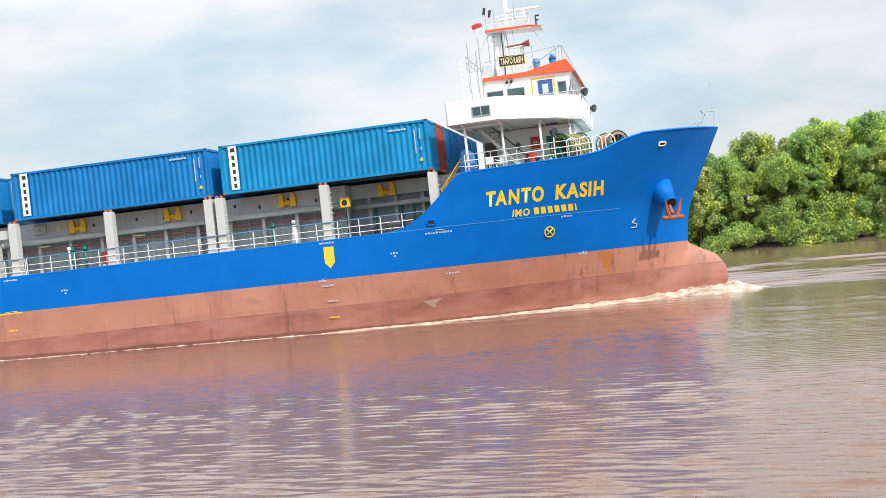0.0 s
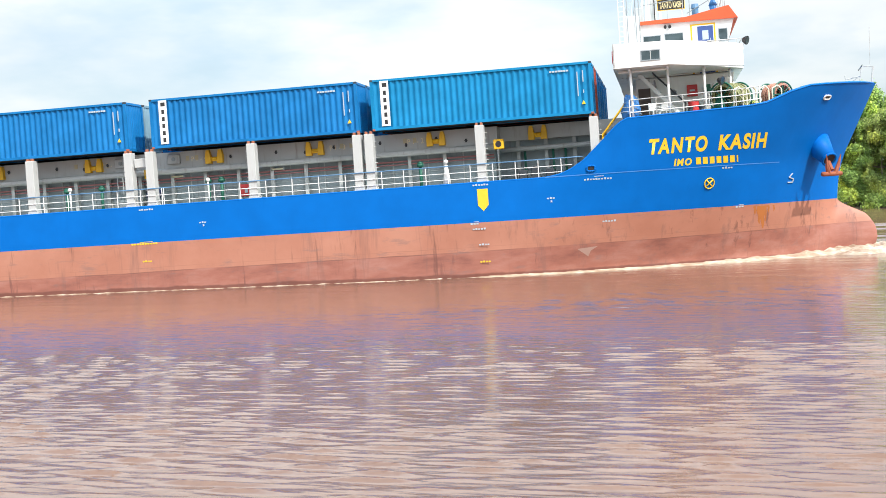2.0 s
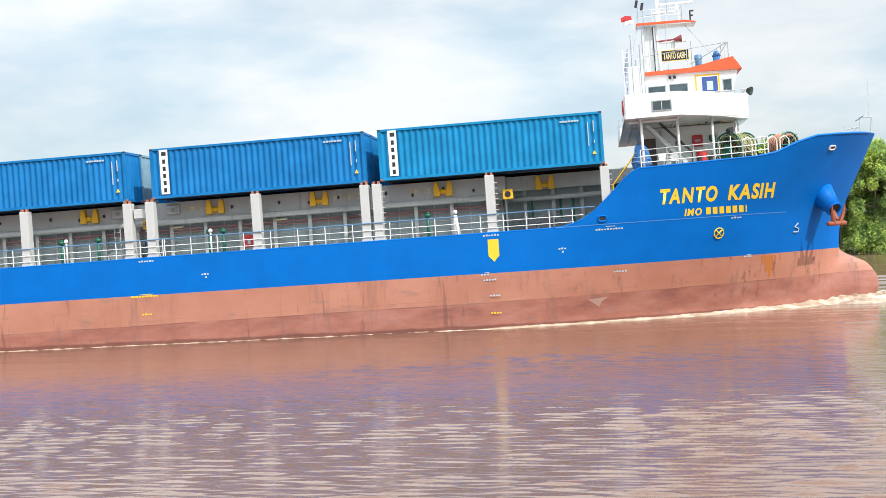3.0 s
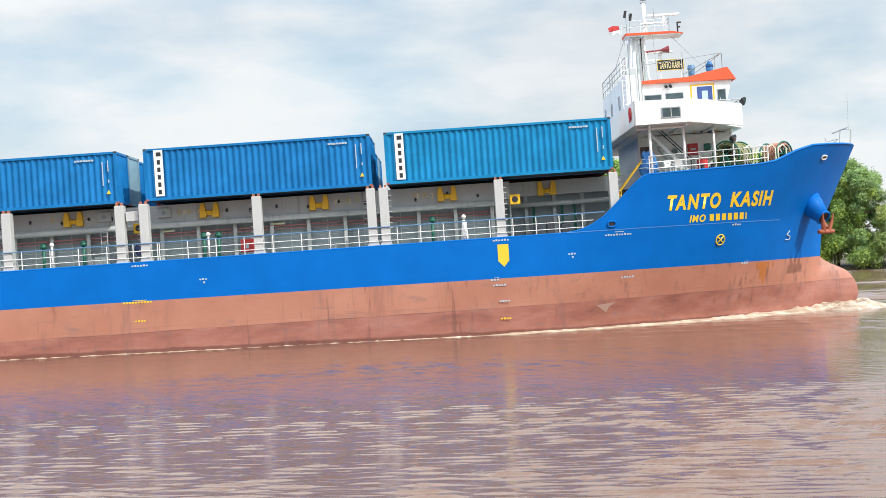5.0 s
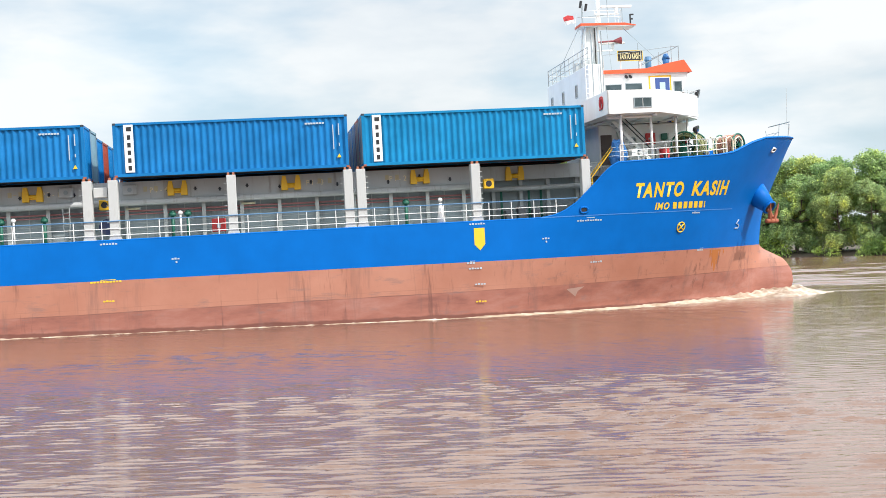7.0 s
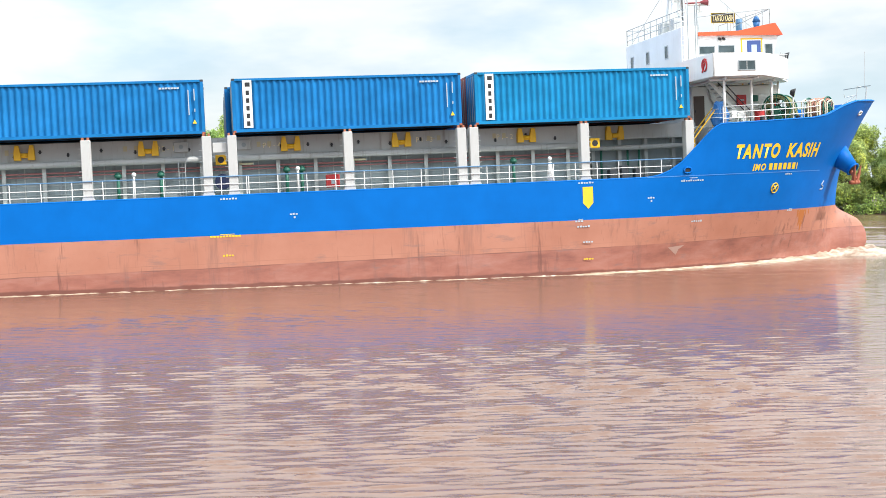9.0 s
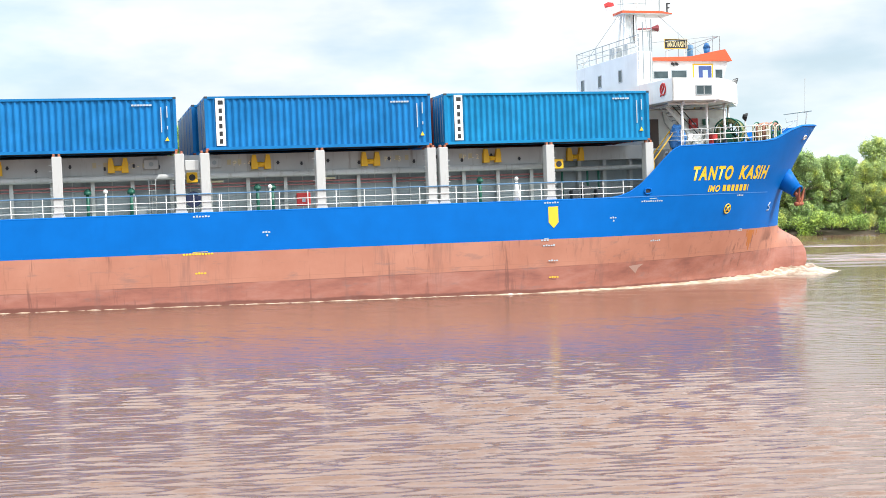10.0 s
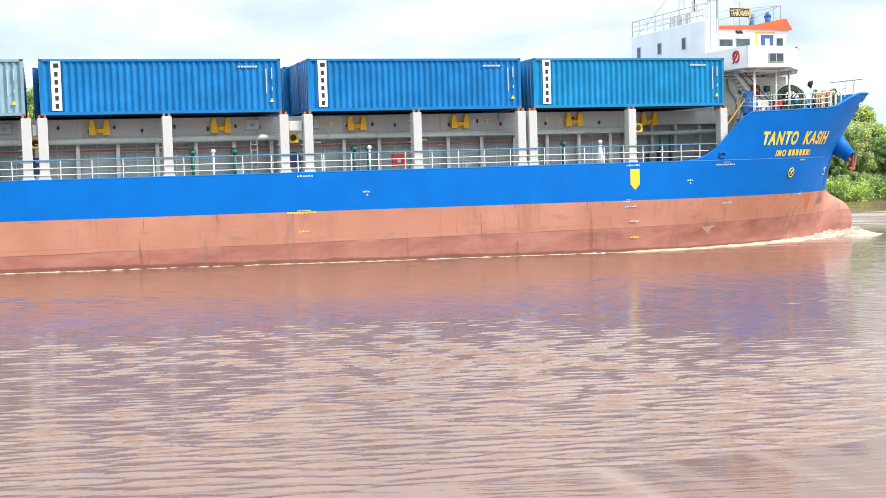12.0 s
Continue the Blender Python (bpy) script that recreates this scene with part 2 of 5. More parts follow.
def water_mat():
    m, nt, b = mat_base("muddy_river_water")
    c = ramp_node(nt, noise_node(nt, 0.05, 5), [(0.3, (0.152, 0.083, 0.055)), (0.7, (0.188, 0.105, 0.071))])
    nt.links.new(c, b.inputs["Base Color"])
    b.inputs["Roughness"].default_value = 0.10
    b.inputs["IOR"].default_value = 1.33
    b.inputs["Specular IOR Level"].default_value = 0.46
    layers = ((3.6, 2, (0.16, 1.0, 1), 0.012), (8.0, 1, (0.3, 1.0, 1), 0.002))
    normal = None
    for k, (scale, detail, stretch, distance) in enumerate(layers):
        tc = nt.nodes.new("ShaderNodeTexCoord")
        mp = nt.nodes.new("ShaderNodeMapping")
        mp.vector_type = "TEXTURE"
        mp.inputs["Rotation"].default_value = (0, 0, radians(-12 - 8 * k))
        mp.inputs["Scale"].default_value = tuple(1 / v for v in stretch)
        nz = nt.nodes.new("ShaderNodeTexNoise")
        nz.inputs["Scale"].default_value, nz.inputs["Detail"].default_value = scale, detail
        nz.inputs["Roughness"].default_value = 0.5
        nz.inputs["Distortion"].default_value = 0.7
        nt.links.new(tc.outputs["Object"], mp.inputs["Vector"])
        nt.links.new(mp.outputs[0], nz.inputs["Vector"])
        bp = nt.nodes.new("ShaderNodeBump")
        bp.inputs["Strength"].default_value, bp.inputs["Distance"].default_value = 1.0, distance
        nt.links.new(nz.outputs[0], bp.inputs["Height"])
        if normal is not None:
            nt.links.new(normal, bp.inputs["Normal"])
        normal = bp.outputs[0]
    nt.links.new(normal, b.inputs["Normal"])
    return m


M_WATER = water_mat()


def foam_mat():
    m, nt, b = mat_base("creamy_foam")
    c = ramp_node(nt, noise_node(nt, 1.6, 6, 0.65, (0.6, 1, 1)), [(0.34, (0.30, 0.20, 0.13)), (0.48, (0.46, 0.36, 0.26)), (0.66, (0.76, 0.68, 0.56))])
    nt.links.new(c, b.inputs["Base Color"])
    b.inputs["Roughness"].default_value = 0.6
    bump_node(nt, b, noise_node(nt, 6.0, 5), 0.8, 0.08)
    return m


M_FOAM = foam_mat()


def leaf_mat(name, dark, light):
    m, nt, b = mat_base(name)
    geo = nt.nodes.new("ShaderNodeNewGeometry")
    c = ramp_node(nt, geo.outputs["Random Per Island"], [(0.0, dark), (0.7, light), (1.0, tuple(1.35 * v for v in light))])
    info = nt.nodes.new("ShaderNodeObjectInfo")
    tint = ramp_node(nt, info.outputs["Random"], [(0.0, (0.80, 0.92, 0.85)), (0.5, (1, 1, 1)), (1.0, (1.22, 1.10, 0.85))])
    c = mix_node(nt, 1.0, c, tint, "MULTIPLY")
    growth = ramp_node(nt, noise_node(nt, 0.42, 3, 0.6, (1, 1, 0.6)), [(0.36, (0.55, 0.66, 0.60)), (0.52, (0.95, 0.98, 0.9)), (0.66, (1.45, 1.30, 0.80))])
    c = mix_node(nt, 1.0, c, growth, "MULTIPLY")
    nt.links.new(c, b.inputs["Base Color"])
    b.inputs["Roughness"].default_value = 0.55
    tr = nt.nodes.new("ShaderNodeBsdfTranslucent")
    nt.links.new(c, tr.inputs["Color"])
    mx = nt.nodes.new("ShaderNodeMixShader")
    mx.inputs[0].default_value = 0.42
    nt.links.new(b.outputs[0], mx.inputs[1])
    nt.links.new(tr.outputs[0], mx.inputs[2])
    nt.links.new(mx.outputs[0], nt.nodes["Material Output"].inputs["Surface"])
    return m


M_LEAF = leaf_mat("mangrove_leaves", (0.17, 0.26, 0.09), (0.48, 0.63, 0.20))
M_LEAF2 = leaf_mat("olive_leaves", (0.19, 0.26, 0.10), (0.52, 0.61, 0.23))
# haze over the right-hand bank is put into this paler leaf colour
M_HAZE_LEAF = leaf_mat("pale_olive_leaves", (0.24, 0.32, 0.16), (0.55, 0.65, 0.31))
M_BARK = paint("grey_brown_bark", (0.13, 0.10, 0.075), 0.9, (0.05, 0.04, 0.03), 0.6)
M_MUD = paint("dark_river_mud", (0.085, 0.065, 0.045), 0.9, (0.03, 0.03, 0.02), 0.6)


# ---- building helpers ----
SHAPE = []  # while it holds a matrix, new meshes are set to that size


def sized(sx, tx, sy, sz, tz):
    SHAPE[:] = [Matrix.Translation((tx, 0, tz)) @ Matrix.Diagonal((sx, sy, sz, 1))]



def link(name, bm, material, parent=None, label="", smooth=False):
    me = bpy.data.meshes.new(name)
    if SHAPE:
        bm.transform(SHAPE[0])
    bm.normal_update()
    bm.to_mesh(me)
    bm.free()
    if smooth:
        for p in me.polygons:
            p.use_smooth = True
    for mt in material if isinstance(material, (list, tuple)) else [material]:
        me.materials.append(mt)
    ob = new(name, me)
    if parent is not None:
        ob.parent = parent
    if label:
        ob["label"] = label
    return ob


part = link


def again(ob, parent, m):
    """One more object on the same mesh, at the pose m."""
    o = new(ob.name.split(".")[0], ob.data)
    o.parent = parent
    o.matrix_basis = m
    if "label" in ob:
        o["label"] = ob["label"]
    return o


def box(bm, x0, x1, y0, y1, z0, z1, bevel=0.0):
    r = bmesh.ops.create_cube(bm, size=1.0, matrix=Matrix.Translation(((x0 + x1) / 2, (y0 + y1) / 2, (z0 + z1) / 2)) @ Matrix.Diagonal((x1 - x0, y1 - y0, z1 - z0, 1)))
    if bevel:
        edges = list({e for v in r["verts"] for e in v.link_edges})
        bmesh.ops.bevel(bm, geom=edges, offset=bevel, segments=1, affect="EDGES", profile=0.5)
    return bm


def rod(bm, a, b, r, n=8, r2=None):
    a, b = Vector(a), Vector(b)
    d = b - a
    m = Matrix.Translation((a + b) / 2) @ d.to_track_quat("Z", "Y").to_matrix().to_4x4()
    bmesh.ops.create_cone(bm, cap_ends=True, segments=n, radius1=r, radius2=r if r2 is None else r2, depth=d.length, matrix=m)
    return bm


def prism(bm, outline, a, b, axis="y"):
    """A flat outline (two coordinates) drawn out along the third axis from a to b."""
    def at(p, q, k):
        return {"x": (k, p, q), "y": (p, k, q), "z": (p, q, k)}[axis]
    lo = [bm.verts.new(at(p, q, a)) for p, q in outline]
    hi = [bm.verts.new(at(p, q, b)) for p, q in outline]
    n = len(outline)
    bm.faces.new(lo)
    bm.faces.new(hi[::-1])
    for i in range(n):
        bm.faces.new((lo[i], hi[i], hi[(i + 1) % n], lo[(i + 1) % n]))
    bmesh.ops.recalc_face_normals(bm, faces=bm.faces[:])
    return bm


def ring(bm, centre, axis, radius, tube, n=20, k=6):
    m = Matrix.Translation(centre) @ Vector(axis).to_track_quat("Z", "Y").to_matrix().to_4x4()
    rows = []
    for i in range(n):
        a = 2 * math.pi * i / n
        rows.append([bm.verts.new(m @ Vector(((radius + tube * math.cos(2 * math.pi * j / k)) * math.cos(a), (radius + tube * math.cos(2 * math.pi * j / k)) * math.sin(a), tube * math.sin(2 * math.pi * j / k)))) for j in range(k)])
    for i in range(n):
        for j in range(k):
            bm.faces.new((rows[i][j], rows[(i + 1) % n][j], rows[(i + 1) % n][(j + 1) % k], rows[i][(j + 1) % k]))
    return bm


def tube(bm, pts, r, n=8):
    """One continuous pipe along the points."""
    pts = [Vector(p) for p in pts]
    rows = []
    for i, p in enumerate(pts):
        d = (pts[min(i + 1, len(pts) - 1)] - pts[max(i - 1, 0)]).normalized()
        a = d.cross(Vector((0, 0, 1)) if abs(d.z) < 0.9 else Vector((1, 0, 0))).normalized()
        b = d.cross(a)
        rows.append([bm.verts.new(p + (a * math.cos(2 * math.pi * k / n) + b * math.sin(2 * math.pi * k / n)) * r) for k in range(n)])
    for u, v in zip(rows, rows[1:]):
        for k in range(n):
            bm.faces.new((u[k], v[k], v[(k + 1) % n], u[(k + 1) % n]))
    bm.faces.new(rows[0][::-1])
    bm.faces.new(rows[-1])
    bmesh.ops.recalc_face_normals(bm, faces=bm.faces[:])
    return bm


def B():
    return bmesh.new()


RIDERS = []


def ride(ob, m):
    """A thing that is carried by the ship, at the pose m in the ship's space."""
    RIDERS.append((ob, m))
    return ob

# ---- water and river bank ----
def lin(x, xs_, ys_):
    return float(np.interp(x, xs_, ys_))


def build_water():
    """One sheet to the horizon; wind waves stand up in it over the river's reach before the trees."""
    rng = np.random.default_rng(7)
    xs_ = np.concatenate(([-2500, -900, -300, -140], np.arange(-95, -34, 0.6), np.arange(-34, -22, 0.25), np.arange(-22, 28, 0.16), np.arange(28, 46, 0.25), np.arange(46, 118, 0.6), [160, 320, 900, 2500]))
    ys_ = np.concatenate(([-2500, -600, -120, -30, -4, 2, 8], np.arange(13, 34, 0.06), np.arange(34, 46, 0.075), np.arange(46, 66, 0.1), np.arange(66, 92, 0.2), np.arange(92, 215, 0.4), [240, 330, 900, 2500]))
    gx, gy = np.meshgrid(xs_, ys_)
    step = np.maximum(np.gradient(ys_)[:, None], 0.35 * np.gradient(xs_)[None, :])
    h = np.zeros_like(gx)
    for k in range(WAVES):
        lam = 0.17 * (3.6 ** (k / (WAVES - 1)))
        ang = radians(WAVE_TURN) + rng.normal(0, radians(9))
        amp = WAVE_SLOPE * (2 / WAVES) ** 0.5 * lam / (2 * math.pi)
        ph = 2 * math.pi / lam * (gx * math.sin(ang) + gy * math.cos(ang)) + rng.uniform(0, 6.28)
        ph += 0.9 * np.sin(gx * rng.uniform(0.1, 0.4) + gy * rng.uniform(-0.2, 0.2) + rng.uniform(0, 6.28))
        h += amp * np.sin(ph) * np.clip(lam / step / 3.0 - 0.6, 0, 1)
    rough = max(1e-6, float(h[(gy > 15) & (gy < 30) & (abs(gx) < 15)].std()))
    h = np.clip((np.exp(WAVE_PEAK * h / rough) - 1) / WAVE_PEAK, -2, 7) * rough * WAVE_SOFT
    # longer swell on the open reach between the ship's track and the bank
    reach = np.interp(gy, [0, 40, 58, 70, 85, 118, 145, 2500], [0, 0, 0.5, 0.4, 2.0, 1.4, 0.4, 0.4])
    for k in range(16):
        lam = 1.3 * (3.6 ** (k / 15))
        ang = radians(WAVE_TURN) + rng.normal(0, radians(7))
        ph = 2 * math.pi / lam * (gx * math.sin(ang) + gy * math.cos(ang)) + rng.uniform(0, 6.28)
        h += reach * 0.07 * (2 / 16) ** 0.5 * lam / (2 * math.pi) * np.sin(ph + 0.8 * np.sin(gx * rng.uniform(0.1, 0.3) + rng.uniform(0, 6.28)))
    gust = np.zeros_like(gx)
    for k in range(9):
        a, f = rng.uniform(0, 6.28), rng.uniform(0.12, 0.6)
        gust += np.sin(f * (0.45 * gx * math.cos(a) + gy * math.sin(a)) + rng.uniform(0, 6.28))
    h *= np.clip(1.0 + 0.17 * gust, 0.4, 1.7)
    inner = ((gx > -95) & (gx < 117) & (gy > 5) & (gy < 214)).astype(float)
    h *= inner * np.interp(gy, [0, 23, 30, 37, 46, 66, 80, 2500], [1.3, 1.1, 0.55, 0.34, 0.26, 0.26, 0.8, 0.8])
    me = bpy.data.meshes.new("water")
    ny, nx = gx.shape
    me.vertices.add(nx * ny)
    me.vertices.foreach_set("co", np.stack([gx, gy, h], -1).astype(np.float32).ravel())
    i = (np.arange(ny - 1)[:, None] * nx + np.arange(nx - 1)[None, :]).ravel()
    quads = np.stack([i, i + 1, i + 1 + nx, i + nx], -1).astype(np.int32)
    me.loops.add(quads.size)
    me.loops.foreach_set("vertex_index", quads.ravel())
    me.polygons.add(len(quads))
    me.polygons.foreach_set("loop_start", np.arange(0, quads.size, 4, dtype=np.int32))
    me.polygons.foreach_set("use_smooth", np.ones(len(quads), dtype=bool))
    me.update(calc_edges=True)
    me.materials.append(M_WATER)
    return new("water", me)


WAVES, WAVE_SLOPE, WAVE_TURN = 44, 0.19, 13
WAVE_PEAK, WAVE_SOFT = 0.95, 0.55
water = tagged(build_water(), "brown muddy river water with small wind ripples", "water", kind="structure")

BANK_X = [-700, -100, 0, 26, 50, 70, 85, 97, 122, 170, 300, 700]
BANK_Y = [250, 212, 203, 202, 196, 182, 164, 150, 148, 152, 160, 170]


def bank_y(x):
    return lin(x, BANK_X, BANK_Y)


def build_ground():
    bm = B()
    xs_ = list(np.arange(-700, 701, 5.0))
    rows = []
    for x in xs_:
        y0 = bank_y(x) + 1.2 * noise.noise((x * 0.21, 3.1, 0))
        col = []
        for d, z in ((-3, -0.9), (0.0, -0.02), (1.2, 0.35), (6, 0.7), (40, 1.0), (400, 1.5), (2300, 2.0)):
            col.append(bm.verts.new((x * (1 + d / 600), y0 + d, z + (0.25 * noise.noise((x * 0.4, d, 1)) if d > 0 else 0))))
        rows.append(col)
    for a, b in zip(rows, rows[1:]):
        for i in range(len(a) - 1):
            bm.faces.new((a[i], b[i], b[i + 1], a[i + 1]))
    return tagged(link("ground", bm, M_MUD, smooth=True), "dark muddy river bank under dense trees", "river bank", kind="structure")


build_ground()

# ---- the ship's form ----
AFT, MID, SIDE = -74.0, 9.3, 9.8


def stem_x(z):
    return lin(z, [-3, 2.7, 3.7, 4.5, 5.3, 9.3], [13.30, 13.42, 13.53, 13.70, 13.97, 15.99])


def bow_start(z):
    return lin(z, [-3, 0, 2.5, 4, 5.1, 6.6, 8.0, 9.5], [-9.0, -7.0, -5.0, -3.9, -2.6, -2.0, 0.0, 1.0])


def bulb(z):
    return max(0.0, 1 - ((z - 0.35) / 2.35) ** 2)


def nose_x(z):
    """The stem, with the bulb below."""
    return lin(z, [-3, -0.6, 0.3, 0.82, 1.08, 1.45, 1.75, 2.0, 2.3, 2.52, 2.7], [13.3, 15.3, 15.58, 15.53, 15.43, 15.2, 14.92, 14.45, 13.85, 13.52, 13.42]) if z < 2.7 else stem_x(z)


def half_width(x, z):
    """Half the beam: a fine run into the bow that closes round the stem."""
    u = min(max((x - bow_start(z)) / (stem_x(z) - bow_start(z)), 0.0), 1.0)
    fine = lin(z, [0, 2.5, 4.0, 5.1, 6.6, 8.0, 9.3], [0.85, 0.68, 0.585, 0.57, 0.46, 0.47, 0.48])
    w = SIDE * (1 - fine * u ** 1.5 - (1 - fine) * u ** lin(z, [6.6, 8.0, 9.3], [5.0, 5.6, 7.6]))
    if z < 2.7:
        e = max(0.0, 1 - max(0.0, (x - 9.8) / max(0.1, nose_x(z) - 9.8)) ** 2.2)
        wb = 0.78 * bulb(z) ** 0.7 * e ** 0.7
        w = (w ** 3 + wb ** 3) ** (1 / 3)
    return w


SHEER_X = [-80, -2.9, -2.2, -1.5, -0.7, 0.2, 0.9, 1.35, 1.75, 4.6, 8.13, 9.15, 10.49, 11.56, 13.7, 15.9]
SHEER_Z = [4.95, 4.95, 5.03, 5.25, 5.74, 6.55, 7.25, 7.62, 7.79, 7.89, 8.04, 8.17, 8.70, 8.99, 9.11, 9.26]


def sheer(x):
    return lin(x, SHEER_X, SHEER_Z)


def paint_line(x):
    return 2.76 - 0.0052 * x


def hull_at(x, z, off=0.0):
    """The place on the starboard side, off metres out of the plating, and the outward direction."""
    e = 0.02
    y = MID - half_width(x, z)
    dx = (half_width(x + e, z) - half_width(x - e, z)) / (2 * e)
    dz = (half_width(x, z + e) - half_width(x, z - e)) / (2 * e)
    n = Vector((-dx, -1, -dz)).normalized()
    return Vector((x, y, z)) + n * off, n


REF = sorted(set([AFT, AFT + 0.01] + list(np.arange(-72, -4, 4.0)) + list(np.arange(-4, 2.2, 0.25)) + list(np.arange(2.5, 12, 0.5)) + list(np.arange(12, 13.2, 0.15)) + list(np.arange(13.2, 14.05, 0.07)) + [14.06, 14.075, 14.085]))


def hull_mesh(lo, hi, steps):
    """Both sides of the hull between two heights that are functions of x."""
    bm = B()
    grids = []
    for side in (-1, 1):
        grid = []
        for ref in REF:
            u = (ref - AFT) / (14.085 - AFT)
            col = []
            for k in range(steps + 1):
                v = k / steps
                x = ref
                for _ in range(4):
                    z = lo(x) + v * (hi(x) - lo(x))
                    x = AFT + u * (nose_x(z) - AFT)
                w = half_width(x, z) if u < 1 else 0.0
                if ref < AFT + 0.005:
                    w = 0.0
                col.append(bm.verts.new((x, MID + side * w, z)))
            grid.append(col)
        grids.append(grid)
        for a, b in zip(grid, grid[1:]):
            for i in range(steps):
                f = (a[i], b[i], b[i + 1], a[i + 1])
                bm.faces.new(f if side < 0 else f[::-1])
    bmesh.ops.remove_doubles(bm, verts=bm.verts[:], dist=0.0005)
    return bm


ship = tagged(new("cargo_ship"), "blue and faded red cargo ship steaming along a river", "cargo ship")
upper = part("hull_side", hull_mesh(paint_line, sheer, 16), M_BLUE, ship, "bright blue painted steel hull plating", smooth=True)
solid = upper.modifiers.new("plate", "SOLIDIFY")
solid.thickness, solid.offset = 0.14, -1
split = upper.modifiers.new("edges", "EDGE_SPLIT")
split.split_angle = radians(50)
part("hull_bottom", hull_mesh(lambda x: -1.6, paint_line, 36), M_BOOT, ship, "faded red antifouling paint with dark scuffs", smooth=True)

# decks
def deck_mesh(x0, x1, z, inset, n=40):
    bm = B()
    rows = []
    for i in range(n + 1):
        x = x0 + (x1 - x0) * i / n
        w = max(0.05, half_width(x, z) - inset)
        rows.append([bm.verts.new((x, MID - w, z)), bm.verts.new((x, MID + w, z)), bm.verts.new((x, MID + w, z - 0.08)), bm.verts.new((x, MID - w, z - 0.08))])
    for a, b in zip(rows, rows[1:]):
        bm.faces.new((a[0], b[0], b[1], a[1]))
        bm.faces.new((a[2], b[2], b[3], a[3]))
    return bm


part("main_deck", deck_mesh(AFT + 0.3, 1.7, 4.84, 0.15), M_DECK, ship, "green deck paint")
part("forecastle_deck", deck_mesh(1.7, 14.5, 7.70, 0.17), M_DECK, ship, "green deck paint")
bm = B()
box(bm, 1.62, 1.70, MID - 8.7, MID + 8.7, 4.84, 7.70)
part("forecastle_bulkhead", bm, M_GREY, ship)

# rub rail weld line along the bow at the main deck's height
bm = B()
prev = None
for i in range(60):
    x = -2.8 + 12.6 * i / 59
    p, n = hull_at(x, 4.95, 0.012)
    q, _ = hull_at(x, 4.995, 0.012)
    cur = (bm.verts.new(p), bm.verts.new(q))
    if prev:
        bm.faces.new((prev[0], cur[0], cur[1], prev[1]))
    prev = cur
part("deck_seam", bm, paint("pale_blue_seam", (0.06, 0.24, 0.62), 0.5, (0.2, 0.2, 0.25), 0.3), ship, "paler welded seam")

# gunwale bar on the main deck's edge and the bow
bm = B()
pts = [hull_at(x, sheer(x), 0.01)[0] for x in [AFT + 0.5, -40, -20, -3.2] + list(np.arange(-2.8, 15.5, 0.35))]
tube(bm, [p + Vector((0, 0.05, 0)) for p in pts], 0.05)
part("gunwale", bm, M_BLUE, ship, smooth=True)


# ---- lettering ----
def letters(text, x_start, z_base, height, width, material, label, start=0.0):
    """Each letter is a thin plate that follows the plating."""
    cu = bpy.data.curves.new("lettering", "FONT")
    cu.body, cu.size, cu.offset, cu.shear = text, 1.0, 0.040, 0.24
    tmp = new("lettering", cu)
    bpy.context.view_layer.update()
    total = tmp.dimensions.x
    cap = 0.73
    x = x_start
    run = [(0.0, x_start)]
    while run[-1][0] < (start + width) * 1.3:
        p, q = hull_at(x, z_base + height / 2)[0], hull_at(x + 0.05, z_base + height / 2)[0]
        run.append((run[-1][0] + (q - p).length, x + 0.05))
        x += 0.05
    s_at, x_at = zip(*run)
    scale = width / total
    # each character in turn, at its own advance
    done = 0.0
    for i, ch in enumerate(text):
        cu.body = text[: i + 1]
        bpy.context.view_layer.update()
        end = tmp.dimensions.x
        if ch != " ":
            cu.body = ch
            bpy.context.view_layer.update()
            me = bpy.data.meshes.new_from_object(tmp.evaluated_get(bpy.context.evaluated_depsgraph_get()))
            lo = min(v.co.x for v in me.vertices)
            wid = max(v.co.x for v in me.vertices) - lo
            for v in me.vertices:
                s = start + (end - wid / 2 + 0.86 * (v.co.x - lo - wid / 2)) * scale
                zz = z_base + v.co.y / cap * height
                v.co = hull_at(lin(s, s_at, x_at), zz, 0.012)[0]
            me.materials.append(material)
            ob = new("letter", me)
            ob.parent = ship
            ob["label"] = label
    bpy.data.objects.remove(tmp)


letters("TANTO", 2.75, 5.84, 0.78, 3.33, M_LETTER, "yellow painted capital letter on the bow")
letters("KASIH", 2.78, 5.84, 0.78, 3.24, M_LETTER, "yellow painted capital letter on the bow", 3.76)


def plate_on_hull(name, outline, material, label="", off=0.012):
    """A flat mark painted on the side: its outline in x and z."""
    bm = B()
    f = bm.faces.new([bm.verts.new(hull_at(x, z, off)[0]) for x, z in outline])
    r = bmesh.ops.extrude_face_region(bm, geom=[f])
    for v in [g for g in r["geom"] if isinstance(g, bmesh.types.BMVert)]:
        v.co += Vector((0, 0.009, 0))
    bmesh.ops.recalc_face_normals(bm, faces=bm.faces[:])
    return part(name, bm, material, ship, label)


def bar(x, z, w, h, material=M_BARW, name="mark_bar"):
    return plate_on_hull(name, [(x, z), (x + w, z), (x + w, z + h), (x, z + h)], material)


letters("IMO", 4.00, 5.12, 0.37, 1.08, M_LETTER, "small yellow painted capital letter")
# number under the name, as plain bars
for i, w in enumerate([0, 0, 0, 0, 0.34, 0.34, 0.34, 0.34, 0.34, 0.34, 0.10]):
    if w:
        bar(3.80 + 0.366 * i - 0.05 * (i > 3), 5.12, w * 0.74, 0.37, M_LETTER, "number_bar")
